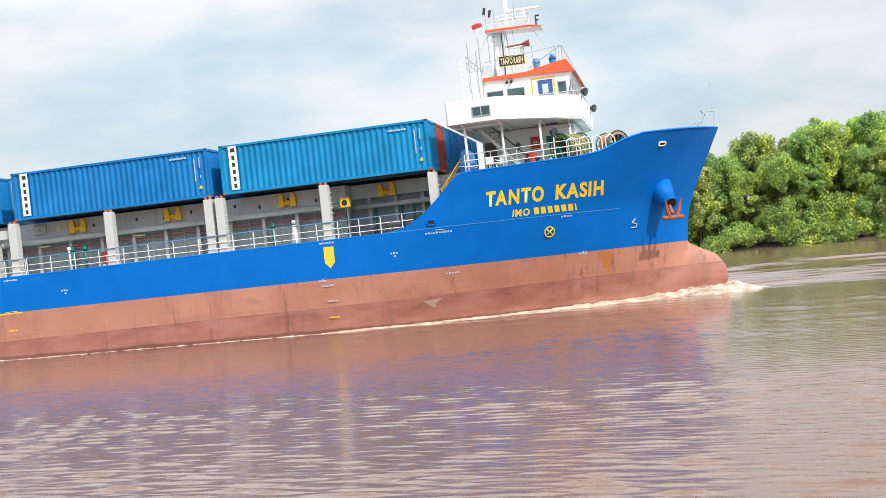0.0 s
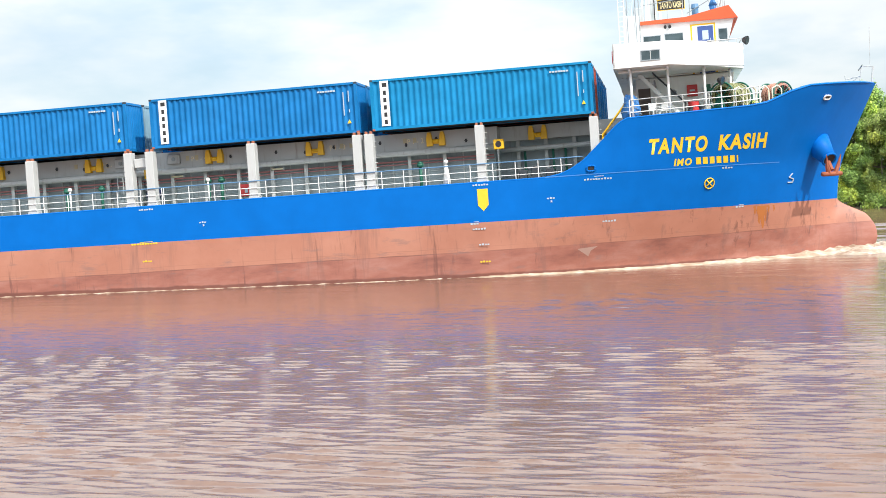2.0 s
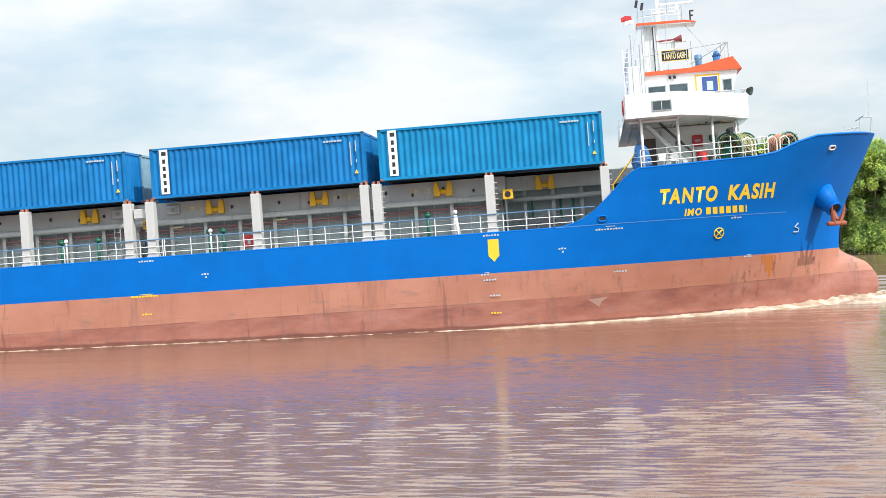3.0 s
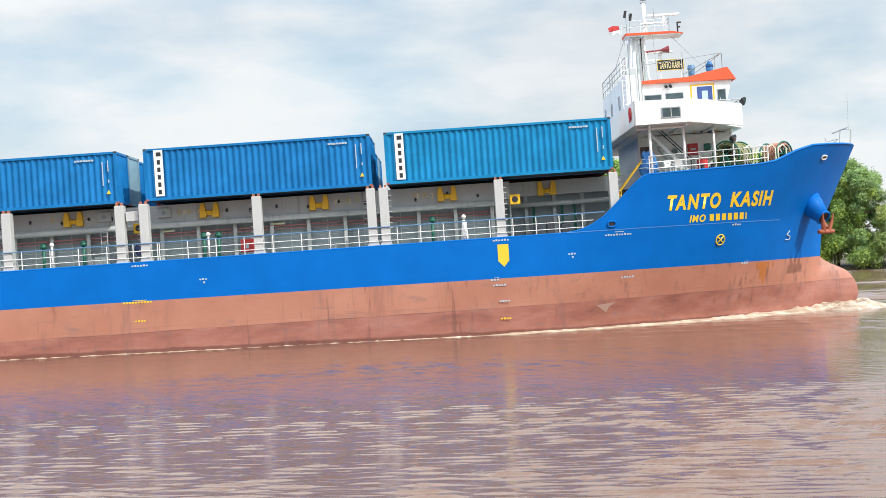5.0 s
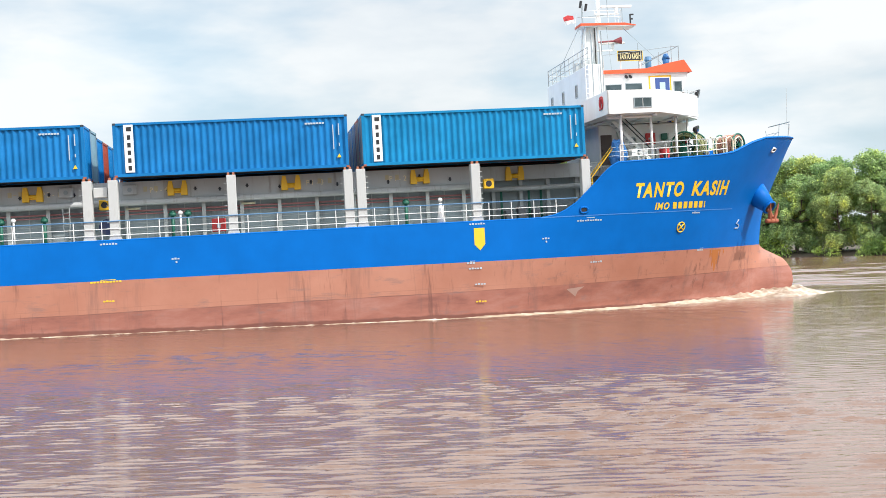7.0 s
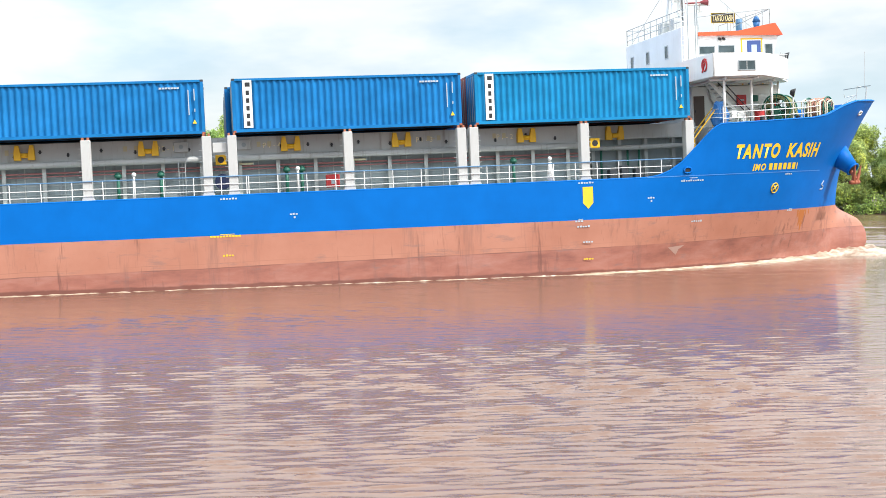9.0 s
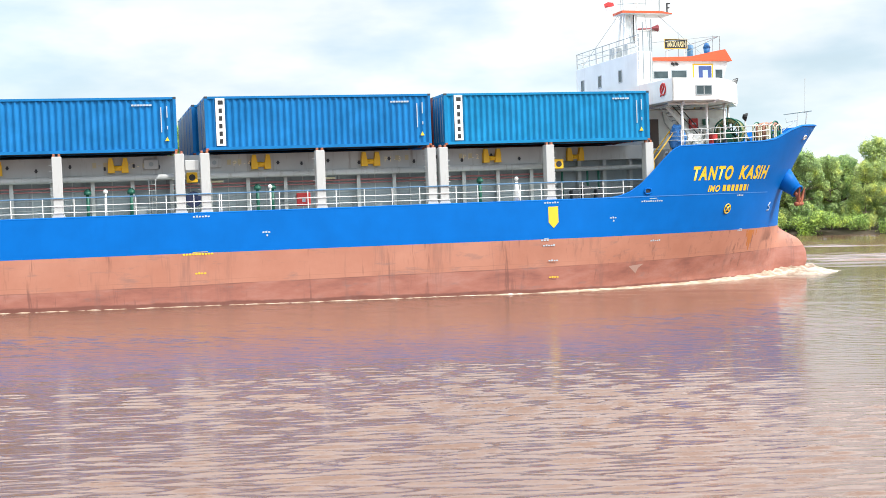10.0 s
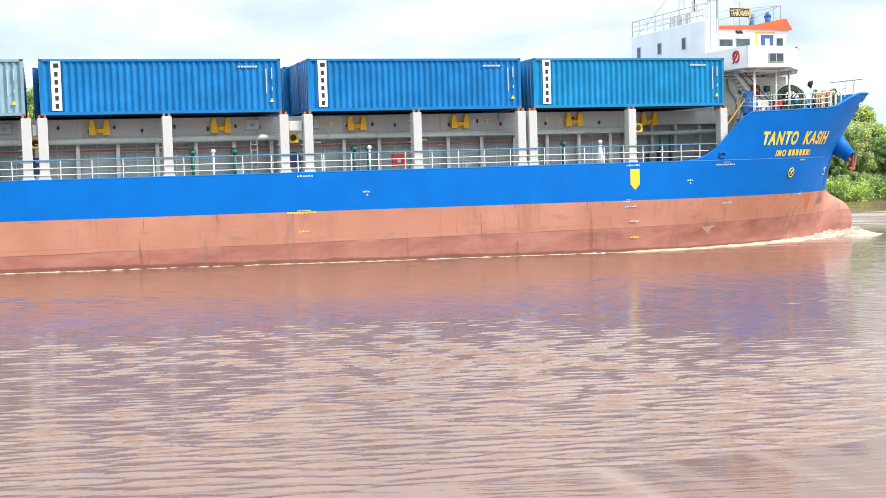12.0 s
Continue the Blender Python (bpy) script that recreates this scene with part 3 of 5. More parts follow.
# small white draught and frame marks
for x, z, n in ((6.6, 4.80, 4), (-22.45, 3.80, 3), (-2.78, 3.80, 3), (-0.75, 4.66, 10), (-6.75, 4.78, 6), (-26.0, 4.74, 6), (-6.9, 2.40, 5), (0.05, 2.36, 5), (-6.6, 0.62, 4), (-26.0, 1.8, 4), (-6.6, 1.55, 4)):
    mt = M_LETTER if z < 2.7 and (x < -20 or z < 1) else M_BARW
    for i in range(n):
        bar(x + 0.15 * i, z, 0.105, 0.075 + 0.025 * ((i * 7) % 3 == 1), mt)
for x in (-22.25, -2.6):
    bar(x, 3.62, 0.09, 0.10)
bar(-0.2, 4.83, 0.5, 0.035)
for x, w in ((-26.6, 1.7), (-46.6, 1.5), (-7.0, 0.6), (7.25, 0.6), (-58.6, 1.5)):
    mt = M_LETTER if x < -20 else M_BARW
    for i in range(int(w / 0.16)):
        bar(x + 0.16 * i, paint_line(x) - 0.10, 0.12, 0.09, mt)
    bar(x + 0.3 * w, paint_line(x) + 0.03, 0.45 * w, 0.03, mt)
# tug pushing marks
for x in (-6.52, -46.5):
    plate_on_hull("push_mark", [(x, 4.60), (x, 3.72), (x + 0.29, 3.40), (x + 0.58, 3.72), (x + 0.58, 4.60)], M_LETTER, "yellow pointed push mark")

# thruster sign: a ring with a cross
bm = B()
c0, n0 = hull_at(5.86, 4.06, 0.02)
ring(bm, c0, n0, 0.29, 0.035, 24, 5)
t_ = Vector((0, 0, 1)).cross(n0).normalized()
u_ = n0.cross(t_)
for s in (-1, 1):
    rod(bm, c0 + (t_ * s + u_) * 0.19, c0 - (t_ * s + u_) * 0.19, 0.04, 5)
part("thruster_mark", bm, M_LETTER, ship, "yellow ring with a cross", smooth=True)
# bulb sign
bm = B()
def hp(x, z):
    return hull_at(x, z, 0.02)[0]
for a, b in (((10.57, 4.32), (10.35, 4.1)), ((10.35, 4.1), (10.61, 4.0)), ((10.61, 4.0), (10.55, 3.82)), ((10.55, 3.82), (10.25, 3.82))):
    rod(bm, hp(*a), hp(*b), 0.032, 5)
part("bulb_mark", bm, M_BARW, ship, "small white hooked mark")

# rust below a scupper
bm = B()
rr = random.Random(4)
for x, z0, w in ((8.34, 2.15, 0.10), (8.55, 1.62, 0.13), (8.74, 1.35, 0.17), (8.93, 1.75, 0.12), (9.12, 2.2, 0.08), (9.42, 2.25, 0.07)):
    left, right_ = [], []
    for k in range(7):
        z = 2.62 + (z0 - 2.62) * k / 6
        half = w * (1 - 0.75 * (k / 6) ** 1.5) * rr.uniform(0.6, 1.1)
        mid_x = x + rr.uniform(-0.025, 0.025)
        left.append(bm.verts.new(hull_at(mid_x - half, z, 0.006)[0]))
        right_.append(bm.verts.new(hull_at(mid_x + half, z, 0.006)[0]))
    for k in range(6):
        bm.faces.new((left[k], left[k + 1], right_[k + 1], right_[k]))
part("rust_run", bm, paint("orange_rust", (0.45, 0.15, 0.035), 0.85, (0.34, 0.12, 0.05), 0.8), ship, "orange rust stain")

# scuff where the paint has come off
bm = B()
bm.faces.new([bm.verts.new(hull_at(x, z, 0.006)[0]) for x, z in ((-1.4, 1.0), (-0.3, 1.08), (-0.7, 0.85), (-0.85, 0.55))])
part("bare_patch", bm, paint("bare_primer", (0.40, 0.25, 0.20), 0.8, (0.2, 0.12, 0.1), 0.5), ship, "bare grey scraped patch")

# mooring fairlead in the bow and oval hawse hole in the ramp of the side
def fairlead(x, z, w, h):
    c, n = hull_at(x, z, 0.02)
    t = Vector((0, 0, 1)).cross(n).normalized()
    u = n.cross(t)
    bm = B()
    m = Matrix((t, u, n)).transposed().to_4x4()
    m.translation = c
    pts = []
    for i in range(20):
        a = 2 * math.pi * i / 20
        pts.append(Vector((w * math.copysign(abs(math.cos(a)) ** 0.6, math.cos(a)), h * math.copysign(abs(math.sin(a)) ** 0.6, math.sin(a)), 0)))
    for a, b in zip(pts, pts[1:] + pts[:1]):
        rod(bm, m @ a, m @ b, 0.05, 6)
    frame_ = part("fairlead", bm, M_WHITE if z > 7 else M_BLUE, ship, smooth=True)
    bm = B()
    bm.faces.new([bm.verts.new(m @ (0.95 * p + Vector((0, 0, -0.005)))) for p in pts])
    part("opening", bm, M_BLACK, frame_)


fairlead(12.55, 8.34, 0.27, 0.12)
fairlead(-0.35, 5.28, 0.22, 0.15)


# ---- anchors ----
def anchor_set(side):
    def mir(p):
        return Vector((p[0], p[1] if side < 0 else 2 * MID - p[1], p[2]))
    root, tip = Vector((11.9, 6.75, 6.25)), Vector((12.62, 5.42, 4.95))
    bm = B()
    a, b = mir(root), mir(tip)
    d = (b - a)
    m = Matrix.Translation((a + b) / 2) @ d.to_track_quat("Z", "Y").to_matrix().to_4x4()
    bmesh.ops.create_cone(bm, cap_ends=True, segments=28, radius1=0.92, radius2=0.40, depth=d.length, matrix=m)
    bol = part("anchor_bolster", bm, M_BLUE, ship, "blue cone housing the anchor", smooth=True)
    bm = B()
    dn = d.normalized()
    ring(bm, b, dn, 0.40, 0.07, 22, 6)
    part("lip", bm, M_BLUE, bol, smooth=True)
    bm = B()
    bmesh.ops.create_circle(bm, cap_ends=True, segments=20, radius=0.36, matrix=Matrix.Translation(b + dn * 0.012) @ dn.to_track_quat("Z", "Y").to_matrix().to_4x4())
    part("opening", bm, M_BLACK, bol)
    anc = part("anchor", rod(B(), b - dn * 0.5, b + dn * 0.25 + Vector((0, 0, -0.45)), 0.12, 8), M_RUST, ship, "rusty red stockless anchor")
    c = b + dn * 0.10 + Vector((0.05, 0, -0.75))
    bm = B()
    ax = Vector((1, -side, 0)).normalized()
    rod(bm, c - ax * 0.80, c + ax * 0.80, 0.13, 8)
    part("crown", bm, M_RUST, anc, smooth=True)
    for s in (-1, 1):
        bm = B()
        p = c + ax * 0.48 * s
        up = Vector((0, 0, 1)) * 0.9 + dn * 0.25
        rod(bm, p - ax * 0.2 * s, p + up * 0.62, 0.15, 6, 0.11)
        rod(bm, p + up * 0.6, p + up * 1.45 + ax * 0.14 * s, 0.11, 6, 0.02)
        part("fluke", bm, M_RUST, anc)


anchor_set(-1)
anchor_set(1)

# ---- main deck: posts, rails, hatch coaming ----
POSTS = [-65.3, -64.6, -58.6, -52.4, -51.7, -45.6, -39.5, -38.72, -32.62, -26.55, -25.25, -19.2, -13.08, -12.40, -6.23, -0.06]
bm = B()
prism(bm, [(-0.36, 4.90), (0.36, 4.90), (0.24, 5.20), (0.24, 8.06), (-0.24, 8.06), (-0.24, 5.20)], -0.32, 0.26, "y")
bmesh.ops.bevel(bm, geom=[e for e in bm.edges], offset=0.02, segments=1, affect="EDGES")
post0 = part("container_post", bm, M_POST, ship, "pale grey steel container support post")
post0.matrix_basis = pose(POSTS[0], 0, 0)
rung0 = part("step_rung", rod(B(), (0.24, -0.05, 5.6), (0.40, -0.05, 5.6), 0.022, 5), M_POST, post0)
for i in range(1, 8):
    again(rung0, post0, pose(0, 0, 0.29 * i))
bm = B()
box(bm, -0.20, -0.08, -0.24, 0.0, 8.05, 8.20, 0.015)
lock0 = part("twistlock", bm, paint("orange_lock_paint", (0.36, 0.13, 0.07), 0.7, (0.2, 0.08, 0.04), 0.5), post0, "orange twist lock")
again(lock0, post0, pose(0.27, 0, 0))
for x in POSTS[1:]:
    p = again(post0, ship, pose(x, 0.3 if x > -1 else 0, 0))
    turn = Matrix.Diagonal((1 if x > -13 or x < -60 else -1, 1, 1, 1))
    for i in range(8):
        again(rung0, p, pose(0, 0, 0.29 * i) @ turn)
    again(lock0, p, pose(0, 0, 0))
    again(lock0, p, pose(0.27, 0, 0))
for x in POSTS:
    p = again(post0, ship, pose(x, 2 * MID - (0.3 if x > -1 else 0), 0) @ Matrix.Diagonal((1, -1, 1, 1)))

for x0_, x1_ in ((-26.25, -25.55), (-39.2, -39.0)):
    bm = B()
    box(bm, x0_, x1_, -0.1, 0.25, 7.20, 7.72, 0.02)
    part("post_bridge", bm, M_POST, ship)

# side rail of the main deck
RAIL_Y = -0.36
bm = B()
rod(bm, (0, RAIL_Y, 4.9), (0, RAIL_Y, 5.95), 0.025, 6)
st0 = part("stanchion", bm, M_WHITE, ship, "white rail stanchion")
n_st = 0
for a, b in zip(POSTS, POSTS[1:]):
    if b - a < 1.0 or a < -60:
        continue
    k = max(1, round((b - a) / 1.36))
    for i in range(k + (1 if b - a < 2 else 0)):
        x = a + (b - a) * (i + 0.5) / k
        if x > -1.6:
            continue
        if n_st == 0:
            st0.matrix_basis = pose(x, 0, 0)
        else:
            again(st0, ship, pose(x, 0, 0))
        n_st += 1
for z, r, mt in ((5.95, 0.030, M_RAILBLUE), (5.56, 0.019, M_WHITE), (5.22, 0.019, M_WHITE)):
    bm = B()
    rod(bm, (-60, RAIL_Y, z), (-1.9 + (z - 5.2) * 1.6, RAIL_Y, z), r, 6)
    part("side_rail", bm, mt, ship, "blue-grey top rail" if z > 5.9 else "white rail")

# hatch coaming: upper plate, drain pipe, recessed lower wall with stiffeners
bm = B()
box(bm, -71, -5.55, 1.9, 2 * MID - 1.9, 7.10, 8.06)
part("hatch_coaming", bm, M_GREY, ship, "stained light grey hatch coaming")
bm = B()
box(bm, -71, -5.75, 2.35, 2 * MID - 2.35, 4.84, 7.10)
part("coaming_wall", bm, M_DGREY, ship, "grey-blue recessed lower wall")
bm = B()
rod(bm, (-71, 1.62, 6.93), (-5.6, 1.62, 6.93), 0.17, 12)
part("deck_pipe", bm, M_GREY, ship, "thick light grey pipe", smooth=True)
for z, y, r in ((6.50, 2.05, 0.05), (6.33, 2.08, 0.035)):
    bm = B()
    rod(bm, (-71, y, z), (-5.8, y, z), r, 8)
    part("service_pipe", bm, M_PINK, ship, "faded red service pipe", smooth=True)
part("forward_coaming", box(B(), -5.55, 1.6, 3.3, 2 * MID - 3.3, 7.25, 8.06), M_GREY, ship, "shaded grey forward hatch coaming")
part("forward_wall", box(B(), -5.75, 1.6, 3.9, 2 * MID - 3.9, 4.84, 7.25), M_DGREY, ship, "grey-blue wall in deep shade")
part("forward_pipe", rod(B(), (-5.5, 3.1, 6.75), (1.5, 3.1, 6.75), 0.14, 12), M_GREY, ship, smooth=True)
for x in (-4.6, -3.0, -1.4, 0.3):
    part("forward_stiffener", box(B(), x - 0.1, x + 0.1, 3.5, 3.9, 4.84, 7.25), M_GREY, ship)
for x in (-4.2, -2.6, -1.9):
    part("pillar_pipe", rod(B(), (x, 3.3, 4.84), (x, 3.3, 6.7), 0.07, 8), M_GREEN, ship, smooth=True)
part("coaming_bracket", prism(B(), [(1.9, 7.1), (2.9, 7.1), (2.35, 6.4), (2.35, 4.84), (1.98, 4.84), (1.98, 6.5)], -5.60, -5.52, "x"), M_GREY, ship, "curved grey end bracket")
bm = B()
box(bm, -0.03, 0.03, 1.98, 2.36, 4.84, 7.10)
box(bm, -0.10, 0.10, 1.94, 1.98, 4.84, 7.10)
stf = part("stiffener", bm, M_POST, ship)
xs_st = [x for x in np.arange(-69.5, -6.0, 2.03)]
stf.matrix_basis = pose(xs_st[0], 0, 0)
for x in xs_st[1:]:
    again(stf, ship, pose(x, 0, 0))
# level plate seams and upright ribs of the lower wall
for z in (5.35, 5.85):
    part("plate_seam", box(B(), -70.8, -5.8, 2.325, 2.35, z, z + 0.035), M_GREY, ship)
rib0 = part("rib", box(B(), -0.03, 0.03, 2.30, 2.35, 4.84, 6.9), M_GREY, ship)
rib0.matrix_basis = pose(xs_st[0] + 1.0, 0, 0)
for x in xs_st[1:]:
    again(rib0, ship, pose(x + 1.0, 0, 0))
# tube lamps under the pipe, switched off
for x in (-24.5, -18.4):
    tl = part("tube_lamp", rod(B(), (x - 0.36, 1.9, 6.62), (x + 0.36, 1.9, 6.62), 0.06, 8), paint("cream_tube", (0.74, 0.68, 0.48), 0.4), ship, "cream tube lamp", smooth=True)
    for dx in (-0.4, 0.36):
        part("cap", box(B(), x + dx, x + dx + 0.04, 1.82, 1.98, 6.54, 6.70), M_GREY, tl)
# bay marks on the coaming, each character a thin plate
M_BAY = paint("faded_yellow_mark", (0.86, 0.76, 0.46), 0.7, (0.7, 0.6, 0.38), 0.2)
for text, x in (("P1-2", -10.2), ("P1-3", -14.75), ("P1-4", -23.1), ("P2-1", -28.7)):
    for k, ch in enumerate(text):
        cu = bpy.data.curves.new("bay_mark", "FONT")
        cu.body, cu.size, cu.align_x = ch, 1.0, "CENTER"
        tmp = new("bay_mark_text", cu)
        bpy.context.view_layer.update()
        me = bpy.data.meshes.new_from_object(tmp.evaluated_get(bpy.context.evaluated_depsgraph_get()))
        for v in me.vertices:
            v.co = (x + 0.26 * (k - 1.5) + v.co.x * 0.36, 1.892, 7.44 + v.co.y * 0.40)
        me.materials.append(M_BAY)
        bpy.data.objects.remove(tmp)
        mk = new("bay_mark", me)
        mk.parent = ship
        mk["label"] = "faded yellow painted bay mark"
# brackets under the plate, small dark fittings on it
bm = B()
box(bm, -0.05, 0.05, 1.84, 1.9, 7.42, 7.62)
box(bm, -0.09, 0.09, 1.86, 1.9, 7.50, 7.54)
fit0 = part("lashing_eye", bm, M_STEEL, ship)
for i, x in enumerate(np.arange(-58, -6.0, 1.53)):
    again(fit0, ship, pose(x + 0.2 * math.sin(5 * i), 0, 0.12 * math.sin(3 * i)))
fit0.matrix_basis = pose(-59.5, 0, 0)


def yellow_cradle(x, back=0.0):
    bm = B()
    for s in (-1, 1):
        prism(bm, [(s * 0.17, 7.22), (s * 0.53, 7.22), (s * 0.52, 7.7), (s * 0.46, 8.0), (s * 0.28, 8.0), (s * 0.20, 7.6)], 1.62, 1.9, "y")
    box(bm, -0.22, 0.22, 1.70, 1.9, 7.34, 7.58)
    ob = part("hatch_cradle", bm, M_YELLOW, ship, "yellow twin-cheek hatch cradle")
    ob.matrix_basis = pose(x, back, 0)
    bm = B()
    rod(bm, (-0.2, 1.72, 7.5), (0.2, 1.72, 7.5), 0.10, 10)
    part("roller", bm, M_YELLOW, ob, smooth=True)


for x in (-57.0, -50.2, -43.6, -35.9, -29.6, -22.1, -16.05, -9.0):
    yellow_cradle(x)
yellow_cradle(-3.4, 1.4)

# plain bars for the stencilled numbers on the plate
for x in (-30.9, -23.9, -14.6, -10.9, -36.9):
    for i in range(3):
        bm = B()
        box(bm, x + 0.28 * i, x + 0.28 * i + (0.2 if i != 1 else 0.16), 1.888, 1.9, 7.50 if i != 1 else 7.6, 7.78 if i != 1 else 7.64)
        part("stencil_bar", bm, paint("pale_yellow_stencil", (0.52, 0.47, 0.30), 0.6, (0.3, 0.25, 0.2), 0.4) if i == 0 and x == -30.9 else bpy.data.materials["pale_yellow_stencil"], ship)


def junction_box(x):
    bm = B()
    box(bm, x - 0.38, x + 0.38, 1.72, 1.9, 7.36, 7.90, 0.03)
    ob = part("junction_box", bm, M_GREY, ship)
    bm = B()
    rod(bm, (x, 1.71, 7.63), (x, 1.66, 7.63), 0.12, 10)
    part("gauge", bm, M_DGREY, ob)


for x in (-24.6, -27.9, -40.6):
    junction_box(x)


def ladder(x, y, z0, z1, parent, material):
    ob = part("ladder", rod(rod(B(), (x - 0.17, y, z0), (x - 0.17, y, z1), 0.025, 6), (x + 0.17, y, z0), (x + 0.17, y, z1), 0.025, 6), material, parent, "upright ladder")
    k = int((z1 - z0) / 0.3)
    for i in range(k):
        part("rung", rod(B(), (x - 0.17, y, z0 + 0.15 + 0.3 * i), (x + 0.17, y, z0 + 0.15 + 0.3 * i), 0.016, 5), material, ob)


ladder(-27.9, 1.5, 4.9, 7.0, ship, M_GREY)
ladder(-45.0, 1.5, 4.9, 7.0, ship, M_GREY)


def fan_box(x, y, z):
    bm = B()
    box(bm, x - 0.28, x + 0.28, y, y + 0.4, z - 0.27, z + 0.27, 0.03)
    ob = part("fan_box", bm, M_YELLOW, ship, "yellow ventilator box")
    bm = B()
    rod(bm, (x, y - 0.012, z), (x, y + 0.02, z), 0.17, 16)
    part("fan_mouth", bm, M_BLACK, ob)


fan_box(-5.35, 0.7, 7.0)
fan_box(-25.85, 0.9, 6.85)
fan_box(-39.1, 0.9, 6.85)
for x in (-25.8, -39.1):
    bm = B()
    rod(bm, (x, 1.2, 5.7), (x, 1.5, 5.7), 0.42, 18)
    part("hose_reel", bm, paint("dark_blue_paint", (0.01, 0.02, 0.07), 0.5), ship, "dark blue round reel")


def green_vent(x):
    bm = B()
    rod(bm, (x, 1.3, 4.84), (x, 1.3, 6.15), 0.09, 10)
    ob = part("air_pipe", bm, M_GREEN, ship, "green deck air pipe", smooth=True)
    bm = B()
    rod(bm, (x, 1.3, 6.1), (x, 1.3, 6.28), 0.19, 12)
    rod(bm, (x, 1.3, 6.28), (x, 1.3, 6.40), 0.19, 12, 0.08)
    part("cap", bm, M_GREEN, ob, smooth=True)


for x in (-9.9, -21.6, -22.4, -29.0, -31.2, -44.0, -49.0):
    green_vent(x)


def white_vent(x, cone):
    bm = B()
    if cone:
        rod(bm, (x, -0.1, 4.84), (x, -0.1, 6.05), 0.26, 14, 0.08)
    else:
        rod(bm, (x, -0.1, 4.84), (x, -0.1, 6.20), 0.05, 8)
    ob = part("sounding_vent", bm, M_WHITE, ship, "white conical vent" if cone else "white capped vent pipe", smooth=True)
    bm = B()
    bmesh.ops.create_uvsphere(bm, u_segments=12, v_segments=8, radius=0.12, matrix=Matrix.Translation((x, -0.1, 6.22)))
    part("cap", bm, M_WHITE, ob, smooth=True)


white_vent(-8.2, True)
for x in (-21.9, -30.3, -43.0):
    white_vent(x, False)

bm = B()
box(bm, -20.35, -19.62, 0.8, 1.1, 5.15, 5.85, 0.03)
hb = part("hose_box", bm, M_RED, ship, "red fire hose box")
bm = B()
box(bm, -20.08, -19.9, 0.785, 0.8, 5.35, 5.6)
part("emblem", bm, M_BARW, hb)
# dark gear by the forward post
bm = B()
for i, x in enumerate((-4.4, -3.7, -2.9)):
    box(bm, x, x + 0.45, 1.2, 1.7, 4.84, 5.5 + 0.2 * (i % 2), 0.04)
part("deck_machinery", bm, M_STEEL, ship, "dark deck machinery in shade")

# ---- superstructure ----
def window(x0, x1, z0, z1, y, parent, name="window", frame_mat=M_WHITE):
    bm = B()
    t = 0.05
    for a in ((x0 - t, x1 + t, z1, z1 + t), (x0 - t, x1 + t, z0 - t, z0), (x0 - t, x0, z0, z1), (x1, x1 + t, z0, z1)):
        box(bm, a[0], a[1], y - 0.03, y + 0.02, a[2], a[3])
    fr = part(name, bm, frame_mat, parent)
    bm = B()
    box(bm, x0, x1, y - 0.012, y + 0.01, z0, z1)
    part("pane", bm, M_GLASS, fr)


def aft_window(y0, y1, z0, z1, x, parent):
    bm = B()
    t = 0.06
    for a in ((y0 - t, y1 + t, z1, z1 + t), (y0 - t, y1 + t, z0 - t, z0), (y0 - t, y0, z0, z1), (y1, y1 + t, z0, z1)):
        box(bm, x - 0.04, x + 0.02, a[0], a[1], a[2], a[3])
    fr = part("window", bm, M_GREY, parent)
    bm = B()
    box(bm, x - 0.02, x + 0.01, y0, y1, z0, z1)
    part("pane", bm, M_GLASS, fr)


# lower deckhouse on the forecastle; the house is drawn at a nominal size and set to the true one
HY, HP = 6.2, 15.7
HOUSE = (0.948, -0.167, 0.85, 0.938, 0.48)
sized(*HOUSE)
bm = B()
box(bm, 2.5, 8.3, HY, HP, 7.70, 10.45, 0.04)
low = part("deckhouse", bm, M_WHITE, ship, "white painted steel deckhouse")
for x in (2.62, 7.0):
    bm = B()
    box(bm, x, x + 0.72, HY - 0.045, HY, 7.95, 9.85, 0.02)
    d = part("door", bm, paint("brown_door_paint", (0.12, 0.085, 0.075), 0.5) if x < 4 else M_WHITE, low, "dark brown steel door" if x < 4 else "white steel door")
    bm = B()
    box(bm, x + 0.06, x + 0.12, HY - 0.08, HY - 0.045, 8.8, 8.95)
    part("handle", bm, M_STEEL, d)
bm = B()
box(bm, 5.50, 6.12, HY - 0.2, HY, 9.15, 9.85, 0.03)
fb = part("fire_box", bm, M_RED, low, "red fire equipment box")
bm = B()
box(bm, 5.66, 5.96, HY - 0.215, HY - 0.2, 9.45, 9.56)
part("label_bar", bm, M_BARW, fb)
bm = B()
ring(bm, (4.7, HY - 0.03, 9.45), (0, 1, 0), 0.2, 0.035, 18, 6)
ph = part("porthole", bm, M_GREY, low, smooth=True)
bm = B()
rod(bm, (4.7, HY - 0.02, 9.45), (4.7, HY + 0.01, 9.45), 0.19, 18)
part("pane", bm, M_GLASS, ph)
bm = B()
box(bm, 6.5, 6.9, HY - 0.25, HY, 9.4, 9.8, 0.04)
part("lamp_box", bm, M_GREEN, low)
bm = B()
tube(bm, [(3.6, HY - 0.1, 10.3), (3.75, HY - 0.1, 9.6), (4.3, HY - 0.1, 8.9), (4.4, HY - 0.1, 7.75)], 0.05)
part("bent_pipe", bm, M_GREY, low, smooth=True)
bm = B()
box(bm, 7.9, 8.2, HY - 0.12, HY, 8.9, 9.5, 0.02)
part("red_locker", bm, M_RED, low)

SHAPE.clear()
